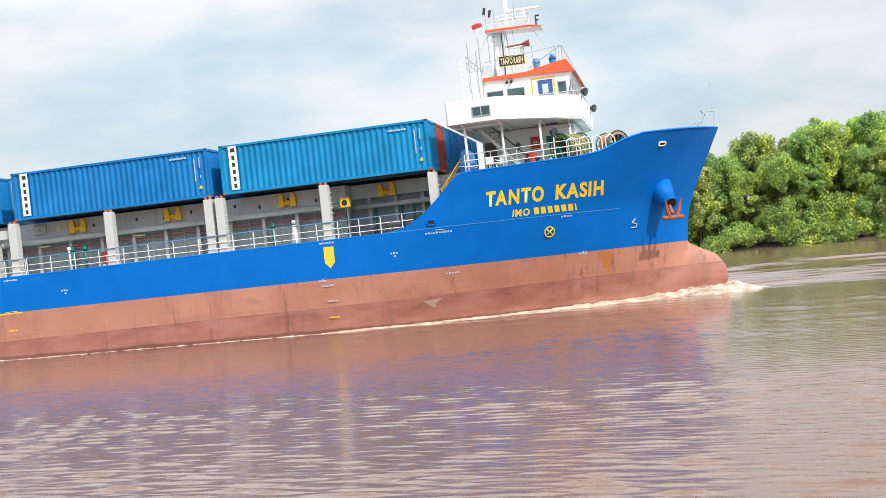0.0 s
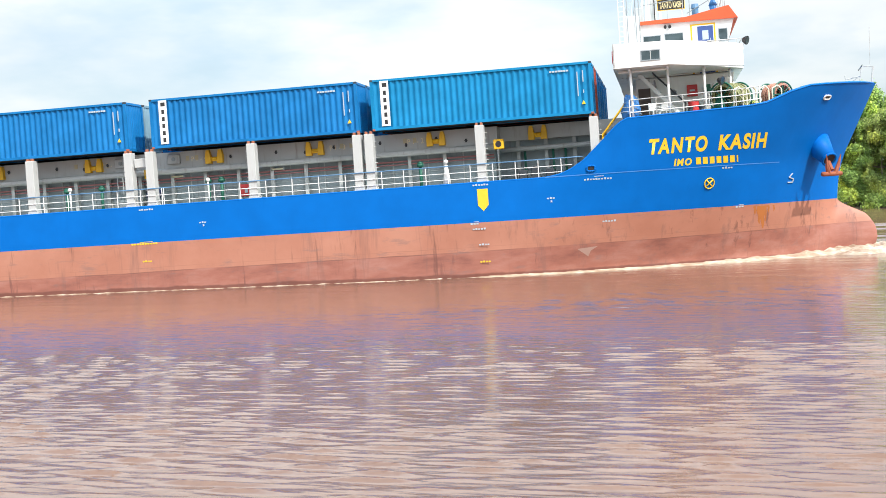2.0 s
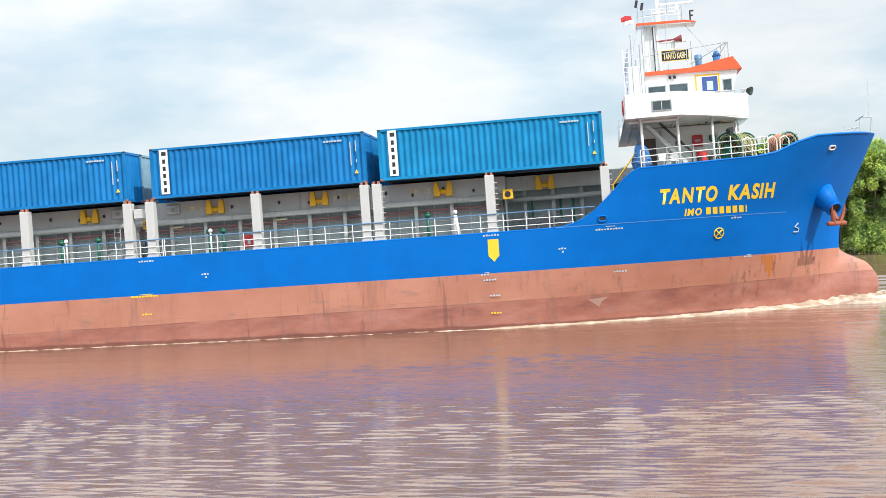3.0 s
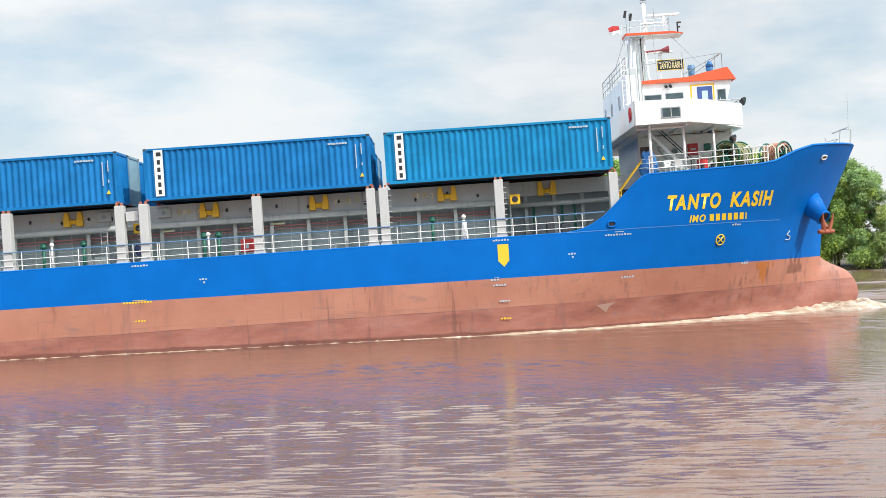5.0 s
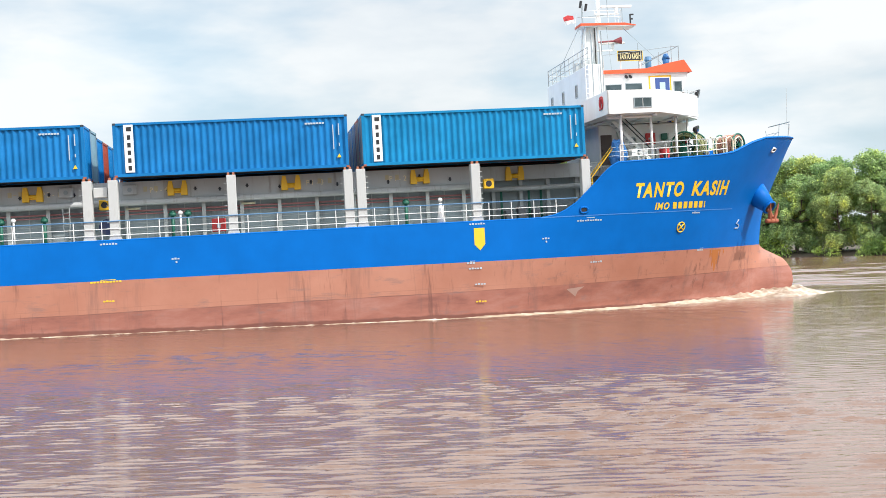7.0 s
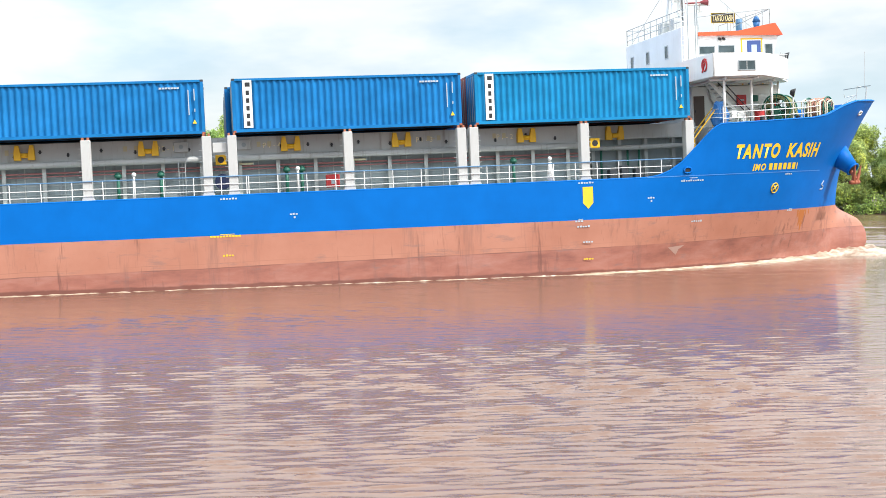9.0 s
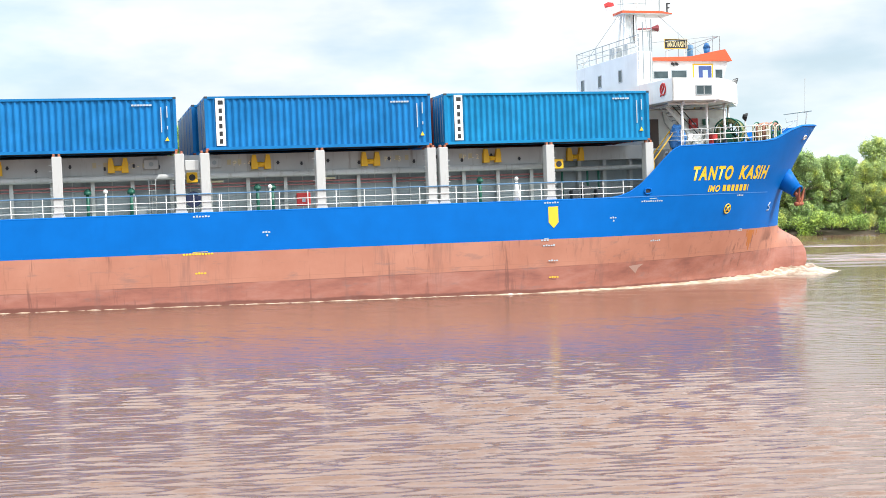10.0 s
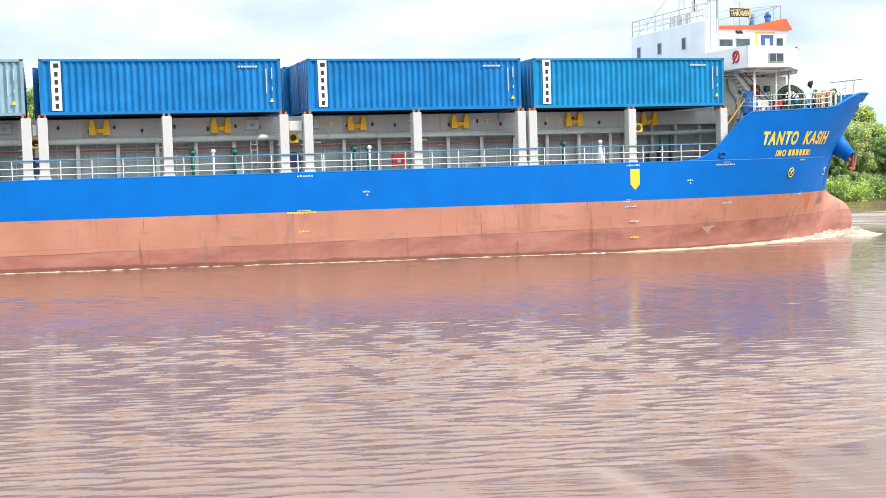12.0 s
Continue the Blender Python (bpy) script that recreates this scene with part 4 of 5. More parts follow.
# bridge deck with its overhanging wings
WING_Y = -0.62
WING = [(1.2, WING_Y), (4.1, WING_Y), (6.1, 1.5), (8.25, 4.85)]
OUT = WING + [(x, 2 * MID - y) for x, y in WING[::-1]]
bm = B()
prism(bm, [(x - 0.03, y + (0.03 if y < MID else -0.03)) for x, y in OUT], 10.40, 10.50, "z")
part("bridge_deck", bm, M_WHITE, ship, "white bridge deck with overhanging wings")


def bulwark_panel(name, a, b, z0a, z0b, z1a, z1b, t=0.07):
    """An upright plate between two plan points, with its own foot and top heights."""
    a, b = Vector((*a, 0)), Vector((*b, 0))
    n = Vector((0, 0, 1)).cross(b - a).normalized() * t
    bm = B()
    lo = [a + Vector((0, 0, z0a)), b + Vector((0, 0, z0b)), b + Vector((0, 0, z1b)), a + Vector((0, 0, z1a))]
    f = [bm.verts.new(p) for p in lo]
    g = [bm.verts.new(p + n) for p in lo]
    bm.faces.new(f)
    bm.faces.new(g[::-1])
    for i in range(4):
        bm.faces.new((f[i], g[i], g[(i + 1) % 4], f[(i + 1) % 4]))
    bmesh.ops.recalc_face_normals(bm, faces=bm.faces[:])
    return part(name, bm, M_WHITE, ship)


for k in (0, 1):
    f = (lambda p: p) if k == 0 else (lambda p: (p[0], 2 * MID - p[1]))
    w_ = bulwark_panel("wing_bulwark", f(WING[0]), f(WING[1]), 10.40, 10.42, 11.70, 11.66)
    bulwark_panel("wing_bulwark", f(WING[1]), f(WING[2]), 10.42, 10.40, 11.66, 11.70)
    bulwark_panel("wing_bulwark", f(WING[2]), f(WING[3]), 10.40, 10.55, 11.70, 11.78)
    bulwark_panel("wing_bulwark", f((1.2, 5.3)), f(WING[0]), 10.40, 10.40, 11.70, 11.70)
    if k == 0:
        window(2.70, 3.62, 10.74, 11.20, WING_Y - 0.01, w_, "wing_window", M_DGREY)
        part("window_bar", box(B(), 3.14, 3.18, WING_Y - 0.035, WING_Y - 0.015, 10.74, 11.20), M_GREY, w_)
bulwark_panel("wing_bulwark", WING[3], (8.25, 2 * MID - 4.85), 10.55, 10.55, 11.78, 11.78)
bm = B()
tube(bm, [(6.2, 1.6, 11.7), (8.2, 4.8, 12.05), (8.2, 11.0, 12.05)], 0.03, 6)
for f_ in (0.1, 0.35, 0.6, 0.85):
    p = Vector((6.2, 1.6, 11.65)).lerp(Vector((8.2, 4.8, 11.78)), f_)
    rod(bm, p, p + Vector((0, 0, 0.22)), 0.02, 5)
part("front_rail", bm, M_GREY, ship, "grey rail on the wing bulwark")
# red emblem on the aft side of the wing, as a plain shape
bm = B()
ring(bm, (1.17, 0.6, 11.14), (1, 0, 0), 0.33, 0.05, 20, 5)
ring(bm, (1.17, 0.66, 11.24), (1, 0, 0), 0.14, 0.04, 14, 5)
rod(bm, (1.17, 0.35, 11.45), (1.17, 0.95, 10.75), 0.04, 5)
part("wing_emblem", bm, M_RED, ship, "red painted emblem")
# columns under the wing
bm = B()
rod(bm, (2.05, 0.0, 7.7), (2.05, 0.0, 10.42), 0.075, 10)
col0 = part("wing_column", bm, M_WHITE, ship, "slim white column under the bridge wing", smooth=True)
for dx, dy in ((1.95, 0.75), (3.9, 2.3), (5.4, 4.6)):
    again(col0, ship, pose(dx, dy, 0))
for a, b in (((1.4, 0.5, 10.3), (4.0, 0.5, 10.3)), ((2.0, -0.4, 10.32), (2.0, 5.2, 10.32)), ((4.0, -0.3, 10.32), (4.0, 5.2, 10.32)), ((6.0, 2.0, 10.32), (6.0, 5.2, 10.32))):
    part("deck_beam", rod(B(), a, b, 0.07, 4), M_WHITE, ship)
# inclined ladder to the bridge
st = part("stairway", B(), M_WHITE, ship, "white inclined ladder to the bridge deck")
for y in (2.9, 3.6):
    bm = B()
    prism(bm, [(2.35, 10.3), (2.6, 10.3), (4.95, 7.7), (4.7, 7.7)], y, y + 0.05, "y")
    part("stringer", bm, M_WHITE, st)
    bm = B()
    tube(bm, [(2.5, y, 11.1), (4.9, y, 8.6), (4.85, y, 7.8)], 0.03, 6)
    part("handrail", bm, M_STEEL, st)
for i in range(11):
    bm = B()
    x, z = 4.7 - 0.205 * i, 7.92 + 0.225 * i
    box(bm, x - 0.13, x + 0.13, 2.95, 3.6, z, z + 0.04)
    part("tread", bm, M_GREY, st)

sized(*HOUSE)
# wheelhouse
bm = B()
prism(bm, [(2.9, 10.5), (8.0, 10.5), (8.0, 12.0), (8.5, 13.70), (2.9, 13.70)], HY, HP, "y")
wh = part("wheelhouse", bm, M_WHITE, ship, "white wheelhouse")
for x0_, x1_, z0_, z1_ in ((3.15, 4.12, 12.55, 12.98), (4.42, 5.45, 12.52, 13.02), (7.58, 8.04, 12.36, 13.06)):
    window(x0_, x1_, z0_, z1_, HY, wh, "window", M_DGREY)
bm = B()
box(bm, 5.92, 7.38, HY - 0.03, HY, 10.5, 13.48)
wd = part("wheelhouse_door", bm, M_YELLOW, wh, "blue door beside a yellow frame")
bm = B()
box(bm, 6.02, 7.28, HY - 0.045, HY - 0.03, 10.5, 13.38)
part("door_panel", bm, M_WHITE, wd)
bm = B()
box(bm, 6.33, 7.24, HY - 0.09, HY - 0.045, 10.5, 13.32)
wl_ = part("leaf", bm, paint("door_blue_paint", (0.04, 0.08, 0.25), 0.5), wd, "blue leaf")
bm = B()
box(bm, 6.60, 6.96, HY - 0.105, HY - 0.09, 12.5, 13.05)
part("light", bm, paint("pale_pane", (0.45, 0.55, 0.62), 0.1), wl_)
for i in range(5):
    bm = B()
    y = HY + 0.45 + 1.85 * i
    prism(bm, [(8.14, 12.45), (8.16, 12.43), (8.39, 13.22), (8.37, 13.24)], y, y + 1.2, "y")
    part("front_window", bm, M_GLASS, wh)
# orange visor roof
bm = B()
prism(bm, [(2.95, 13.70), (8.72, 13.64), (8.22, 14.42), (7.5, 14.30), (5.7, 13.95), (2.95, 13.90)], HY - 0.22, HP + 0.22, "y")
part("visor_roof", bm, M_ORANGE, ship, "orange-red visor roof")
bm = B()
prism(bm, [(2.96, 13.895), (5.7, 13.945), (7.5, 14.295), (7.5, 14.306), (5.7, 13.956), (2.96, 13.906)], HY + 0.1, HP - 0.1, "y")
part("roof_top", bm, M_DECK, ship)
for x in (4.45, 4.72):
    bm = B()
    rod(bm, (x, HY - 0.02, 13.5), (x, HY - 0.26, 13.42), 0.09, 10)
    part("deck_lamp", bm, M_BLACK, wh)

# aft block with small windows
bm = B()
box(bm, 1.98, 2.9, 5.9, 18.3, 10.45, 14.30, 0.03)
box(bm, 2.9, 5.4, 12.6, 18.3, 10.5, 14.30, 0.03)
ab = part("accommodation_block", bm, M_WHITE, ship, "white accommodation block")
for y in (9.0, 13.0, 16.6):
    aft_window(y, y + 0.55, 12.6, 13.35, 1.98, ab)
# dark cable pipes up the corner of the block
for x, y, z in ((2.25, 5.78, 16.2), (2.75, 5.80, 15.6), (2.95, 6.0, 16.4)):
    part("cable_pipe", rod(B(), (x, y, 10.6), (x, y, z), 0.035, 6), M_DGREY, ship)
ladder(1.9, 5.55, 10.5, 15.3, ship, M_WHITE)


def guard_rail(points, height, parent, top=M_WHITE, bars=3, gap=1.4, r=0.025, material=M_WHITE):
    """Upright stanchions and level bars along plan points (x, y, z)."""
    P = [Vector(p) for p in points]
    rail = part("guard_rail", B(), material, parent, "steel pipe guard rail")
    for a, b in zip(P, P[1:]):
        n = max(1, round((b - a).length / gap))
        for i in range(n + 1):
            p = a.lerp(b, i / n)
            part("stanchion", rod(B(), p, p + Vector((0, 0, height)), r, 6), material, rail)
        for k in range(bars):
            h = height * (k + 1) / bars
            part("bar", rod(B(), a + Vector((0, 0, h)), b + Vector((0, 0, h)), r * 0.85, 6), top if k == bars - 1 else material, rail)


guard_rail([(2.05, 6.0, 14.30), (2.05, 18.2, 14.30), (5.2, 18.2, 14.30)], 1.1, ship, M_DGREY, material=M_GREY, r=0.032)
guard_rail([(3.1, HY + 0.15, 13.90), (8.0, HY + 0.15, 14.35), (8.0, HP - 0.2, 14.35)], 1.0, ship, M_DGREY, bars=1, gap=2.4, r=0.022, material=M_GREY)
for y in (9.5, 12.0):
    bm = B()
    box(bm, 2.6, 3.2, y, y + 0.8, 14.30, 15.20, 0.04)
    part("vent_box", bm, M_GREY, ship)

# name board on the roof
bm = B()
for x in (4.25, 5.5):
    rod(bm, (x, 6.5, 13.9), (x, 6.5, 14.6), 0.03, 6)
nb = part("name_board", bm, M_WHITE, ship, "black name board with pale yellow lettering")
bm = B()
box(bm, 4.08, 5.66, 6.44, 6.50, 14.52, 15.15, 0.01)
part("board", bm, M_BLACK, nb)
bm = B()
for a in ((4.06, 5.68, 15.14, 15.165), (4.06, 5.68, 14.505, 14.53), (4.055, 4.08, 14.5, 15.17), (5.66, 5.685, 14.5, 15.17)):
    box(bm, a[0], a[1], 6.42, 6.47, a[2], a[3])
part("board_edge", bm, M_LETTER, nb)
cu = bpy.data.curves.new("board_text", "FONT")
cu.body, cu.size, cu.offset, cu.align_x = "TANTO KASIH", 1.0, 0.02, "CENTER"
tmp = new("board_text", cu)
bpy.context.view_layer.update()
me = bpy.data.meshes.new_from_object(tmp.evaluated_get(bpy.context.evaluated_depsgraph_get()))
sx = 1.38 / tmp.dimensions.x
for v in me.vertices:
    v.co = (4.87 + v.co.x * sx, 6.425, 14.63 + v.co.y * 0.55)
me.transform(SHAPE[0])
me.materials.append(paint("cream_letter_paint", (0.75, 0.66, 0.36), 0.5))
bpy.data.objects.remove(tmp)
bt = new("lettering", me)
bt.parent = nb
bm = B()
rod(bm, (6.3, 7.4, 13.9), (6.3, 7.4, 14.6), 0.2, 12)
rod(bm, (6.3, 7.4, 14.6), (6.3, 7.4, 14.85), 0.26, 12, 0.2)
part("compass", bm, M_RAILBLUE, ship, "blue covered compass stand")
bm = B()
rod(bm, (7.35, 7.0, 14.1), (7.35, 7.0, 14.62), 0.15, 10, 0.24)
rod(bm, (7.35, 7.0, 14.62), (7.35, 7.0, 14.95), 0.27, 10, 0.12)
part("searchlight_cover", bm, M_TARP, ship, "blue cloth cover over a searchlight", smooth=True)

# mast
sized(0.935, -0.42, 0.85, 0.938, 0.20)
MY = 11.8
bm = B()
for a, b in (((3.3, MY - 0.8, 14.6), (3.6, MY - 0.35, 17.75)), ((3.3, MY + 0.8, 14.3), (3.6, MY + 0.35, 17.75)), ((4.6, MY - 0.8, 14.0), (4.4, MY - 0.35, 17.75)), ((4.6, MY + 0.8, 14.0), (4.4, MY + 0.35, 17.75))):
    rod(bm, a, b, 0.09, 8, 0.07)
mast = part("mast", bm, M_WHITE, ship, "white lattice radar mast")
bm = B()
prism(bm, [(3.55, 14.0), (4.35, 14.0), (4.2, 17.75), (3.7, 17.75)], MY - 0.25, MY + 0.25, "y")
part("mast_trunk", bm, M_WHITE, mast)
bm = B()
prism(bm, [(3.2, 17.78), (6.95, 17.70), (6.95, 17.78), (6.2, 17.90), (3.2, 17.93)], MY - 0.9, MY + 0.9, "y")
pl = part("mast_platform", bm, M_WHITE, mast, "white platform with an orange-red edge")
bm = B()
for s in (-1, 1):
    prism(bm, [(3.2, 17.80), (6.2, 17.78), (6.95, 17.72), (6.95, 17.78), (6.2, 17.93), (3.2, 17.96)], MY + s * 0.905 - 0.02, MY + s * 0.905 + 0.02, "y")
box(bm, 3.17, 3.2, MY - 0.9, MY + 0.9, 17.80, 17.96)
part("edge_band", bm, M_ORANGE, pl, "orange-red edge band")
guard_rail([(3.3, MY - 0.8, 17.93), (6.0, MY - 0.8, 17.93), (6.0, MY + 0.8, 17.93)], 0.85, mast, gap=0.9, r=0.018, bars=2)
bm = B()
rod(bm, (4.62, MY, 17.9), (4.62, MY, 20.0), 0.17, 10, 0.12)
part("topmast", bm, M_WHITE, mast, smooth=True)
for z, x0_, x1_ in ((19.05, 4.75, 6.9), (16.6, 4.6, 6.3)):
    bm = B()
    box(bm, x0_, x1_, MY - 0.3, MY - 0.1, z, z + 0.15, 0.03)
    rod(bm, ((x0_ + x1_) / 2, MY - 0.2, z - 0.4), ((x0_ + x1_) / 2, MY - 0.2, z), 0.13, 8)
    box(bm, 4.3, (x0_ + x1_) / 2 + 0.2, MY - 0.3, MY - 0.1, z - 0.45, z - 0.37)
    part("radar_scanner", bm, M_WHITE, mast, "white radar scanner bar")
bm = B()
for x, y, z0_, z1_ in ((3.3, -0.8, 17.9, 19.2), (3.7, 0.6, 17.9, 19.5), (5.2, -0.3, 18.4, 19.6), (6.1, -0.7, 17.9, 18.9)):
    rod(bm, (x, MY + y, z0_), (x, MY + y, z1_), 0.025, 5)
for z in (20.05, 20.25, 20.45):
    rod(bm, (4.42, MY, z), (4.82, MY, z), 0.07, 8)
rod(bm, (4.62, MY, 20.0), (4.62, MY, 20.5), 0.04, 6)
rod(bm, (3.2, MY, 18.5), (5.9, MY, 18.65), 0.025, 5)
part("aerials", bm, M_DGREY, mast)
for x, z in ((3.2, 19.2), (3.55, 19.0)):
    bm = B()
    rod(bm, (x, MY - 0.8, z - 0.2), (x + 0.1, MY - 0.8, z + 0.25), 0.09, 8)
    part("signal_lamp", bm, M_BLACK, mast)
bm = B()
for a, b in (((6.62, 17.8), (6.62, 18.5)), ((6.62, 18.47), (6.86, 18.47)), ((6.62, 18.18), (6.80, 18.18))):
    rod(bm, (a[0], MY - 0.8, a[1]), (b[0], MY - 0.8, b[1]), 0.055, 6)
part("lamp_bracket", bm, M_BLACK, mast, "black lamp bracket")
bm = B()
rod(bm, (4.4, MY - 0.5, 16.72), (5.6, MY - 0.5, 16.78), 0.06, 8)
rod(bm, (5.5, MY - 0.5, 16.78), (6.0, MY - 0.5, 16.80), 0.07, 12, 0.25)
part("fog_horn", bm, paint("dull_red_horn", (0.28, 0.05, 0.06), 0.5), mast, "dull red fog horn")
bm = B()
rod(bm, (4.2, MY - 0.45, 14.2), (4.2, MY - 0.45, 17.7), 0.04, 6)
part("cable_run", bm, M_BLACK, mast)
bm = B()
for a, b in (((3.2, MY, 17.7), (2.5, 17.8, 14.6)), ((3.2, MY, 17.7), (2.5, 6.3, 14.6)), ((6.3, MY, 17.7), (8.0, 8.5, 14.7)), ((3.8, 9.8, 14), (3.8, MY - 0.6, 17.7)), ((5.0, 10.2, 14), (5.0, MY - 0.6, 17.7))):
    rod(bm, a, b, 0.016, 5)
part("stay_wires", bm, M_DGREY, mast)
flag = tagged(link("small_flag", B(), M_RED), "small red and white flag on a halyard", "flag")
bm = B()
prism(bm, [(2.25, 18.25), (2.95, 18.38), (2.9, 18.62), (2.5, 18.66), (2.2, 18.52)], MY, MY + 0.02, "y")
part("red_half", bm, M_RED, flag)
bm = B()
prism(bm, [(2.32, 18.02), (2.98, 18.12), (2.96, 18.37), (2.26, 18.24)], MY, MY + 0.02, "y")
part("white_half", bm, M_WHITE, flag)
ride(flag, pose(0, 0, 0))
bm = B()
rod(bm, (2.6, MY, 14.4), (3.1, MY, 18.7), 0.012, 5)
part("halyard", bm, M_WHITE, mast)
sized(*HOUSE)
# aerials on the roof
for x, y, h in ((7.6, 6.6, 1.5), (7.6, 9.4, 1.5), (6.0, 8.6, 2.0)):
    part("roof_aerial", rod(B(), (x, y, 13.9), (x, y, 13.9 + h), 0.02, 5), M_DGREY, ship)
part("roof_stay", rod(B(), (5.8, 7.2, 14.3), (7.9, 6.4, 15.3), 0.025, 5), M_DGREY, ship)

SHAPE.clear()


# ---- floodlights ----
def floodlight(x, y, z0_, z1_, dx):
    bm = B()
    rod(bm, (x, y, z0_), (x, y, z1_), 0.035, 6)
    ob = part("floodlight", bm, M_WHITE, ship, "black floodlight on a pole")
    bm = B()
    c, d = Vector((x + dx, y, z1_ + 0.15)), Vector((0.8, -0.45, -0.25)).normalized()
    rod(bm, c - d * 0.16, c + d * 0.05, 0.12, 12, 0.25)
    rod(bm, c + d * 0.05, c + d * 0.12, 0.25, 12)
    part("lamp_head", bm, M_BLACK, ob)
    part("lens", rod(B(), c + d * 0.12, c + d * 0.125, 0.21, 12), M_GLASS, ob)


floodlight(8.3, 5.4, 11.5, 11.85, 0.15)
floodlight(8.3, 13.2, 11.3, 11.65, 0.15)
floodlight(6.75, 1.2, 7.7, 9.35, 0.0)


# ---- forecastle ----
EDGE = [(x, MID - half_width(x, 7.9) + 0.16, sheer(x) - 0.05) for x in (1.9, 3.3, 4.7, 6.1, 7.5, 8.8)]
guard_rail(EDGE, 1.0, ship, M_GREY, gap=1.5, r=0.028)
bm = B()
for x in (7.4, 8.1, 8.8, 9.5):
    y = MID - half_width(x, 8.0) + 0.35
    rod(bm, (x, y, 7.7), (x, y, 8.95), 0.04, 6)
    rod(bm, (x, y, 8.95), (x + 0.3, y + 0.1, 9.1), 0.04, 6)
    rod(bm, (x + 0.3, y + 0.1, 9.1), (x + 0.5, y + 0.2, 8.9), 0.04, 6)
    rod(bm, (x + 0.5, y + 0.2, 8.9), (x + 0.5, y + 0.2, 7.7), 0.04, 6)
part("pipe_hoops", bm, paint("cream_paint", (0.72, 0.68, 0.50), 0.5), ship, "cream bent pipe hoops")
# yellow handrail and ladder from the main deck
bm = B()
for y in (0.35, 1.05):
    rod(bm, (0.35, y, 7.05), (1.75, y, 8.75), 0.035, 6)
    rod(bm, (1.75, y, 8.75), (1.75, y, 7.7), 0.035, 6)
    rod(bm, (0.35, y, 7.05), (0.35, y, 6.0), 0.035, 6)
    rod(bm, (0.35, y, 6.5), (1.2, y, 6.5), 0.03, 6)
part("ladder_handrail", bm, M_YELLOW, ship, "yellow ladder handrail")
lad = part("deck_ladder", B(), M_GREY, ship, "inclined ladder to the forecastle")
for y in (0.45, 1.0):
    bm = B()
    prism(bm, [(0.25, 4.9), (0.4, 4.9), (1.62, 7.6), (1.47, 7.6)], y, y + 0.05, "y")
    part("stringer", bm, M_GREY, lad)
for i in range(9):
    bm = B()
    x, z = 0.42 + 0.13 * i, 5.15 + 0.285 * i
    box(bm, x - 0.1, x + 0.1, 0.5, 1.0, z, z + 0.03)
    part("tread", bm, M_GREY, lad)


def winch(x, y, drum_mat, rope_mat, radius, label, turn=0.0, hw=0.5):
    """A drum on an athwartships shaft between two cheeks, wound with rope."""
    c = 7.95 + radius
    w = part("mooring_winch", box(B(), x - 0.6, x + 0.6, y - 1.5 * hw, y + 1.5 * hw, 7.70, 7.92, 0.03), M_GREEN, ship, label)
    part("shaft", rod(B(), (x, y - 1.5 * hw, c), (x, y + 1.5 * hw, c), 0.10, 10), M_GREEN, w)
    for s in (-hw, hw):
        bm = B()
        ring(bm, (x, y + s, c), (0, 1, 0), radius, 0.05, 28, 6)
        for k in range(8):
            a = math.pi * k / 4
            rod(bm, (x, y + s, c), (x + radius * math.cos(a), y + s, c + radius * math.sin(a)), 0.035, 5)
        part("flange", bm, drum_mat, w, smooth=True)
        part("pedestal", prism(B(), [(x - 0.45, 7.9), (x + 0.45, 7.9), (x + 0.12, c + 0.1), (x - 0.12, c + 0.1)], y + s * 1.3 - 0.05, y + s * 1.3 + 0.05, "y"), M_GREEN, w)
    bm = B()
    coils = int(26 * hw)
    for i in range(coils):
        for r_, sh in ((radius * 0.80, 0), (radius * 0.90, 0.035)):
            ring(bm, (x, y - 0.9 * hw + 1.75 * hw * i / coils + sh, c), (0.16 * math.sin(i * 2.1), 1, 0.14 * math.cos(i * 1.7)), r_ * (0.96 + 0.07 * math.sin(i * 1.3)), 0.045, 18, 5)
    part("rope", bm, rope_mat, w, smooth=True)
    for k in range(2):
        pts = [(x + radius * (0.6 - 0.5 * k), y - 0.35 + 0.4 * k, c + radius * 0.7), (x + radius * 1.15, y - 0.4 + 0.4 * k, c - 0.1), (x + radius * 1.4, y - 0.2 + 0.3 * k, 8.1), (x + radius * 1.7, y + 0.2, 7.76)]
        part("rope_tail", tube(B(), pts, 0.045, 6), rope_mat, w, smooth=True)
    w.matrix_basis = pose(x, y, 0, 0, 0, turn) @ pose(-x, -y, 0)


winch(7.4, 4.3, M_GREEN, M_ROPE, 0.82, "green mooring winch with coiled yellow-green rope", -38, 0.85)
winch(9.8, 4.1, M_GREEN, M_ROPE2, 0.70, "green mooring winch with coiled orange rope", 38, 0.6)
winch(7.4, 11.2, M_GREEN, M_ROPE, 0.72, "green mooring winch with coiled yellow-green rope")
# bollards
for x, y in ((5.4, 1.8), (8.2, 3.0), (11.3, 5.6)):
    bm = B()
    for s in (-0.3, 0.3):
        rod(bm, (x + s, y, 7.7), (x + s, y, 8.2), 0.13, 12)
        rod(bm, (x + s, y, 8.2), (x + s, y, 8.26), 0.17, 12)
    box(bm, x - 0.55, x + 0.55, y - 0.2, y + 0.2, 7.70, 7.76)
    part("bollard", bm, M_STEEL, ship, "black twin bollard", smooth=False)


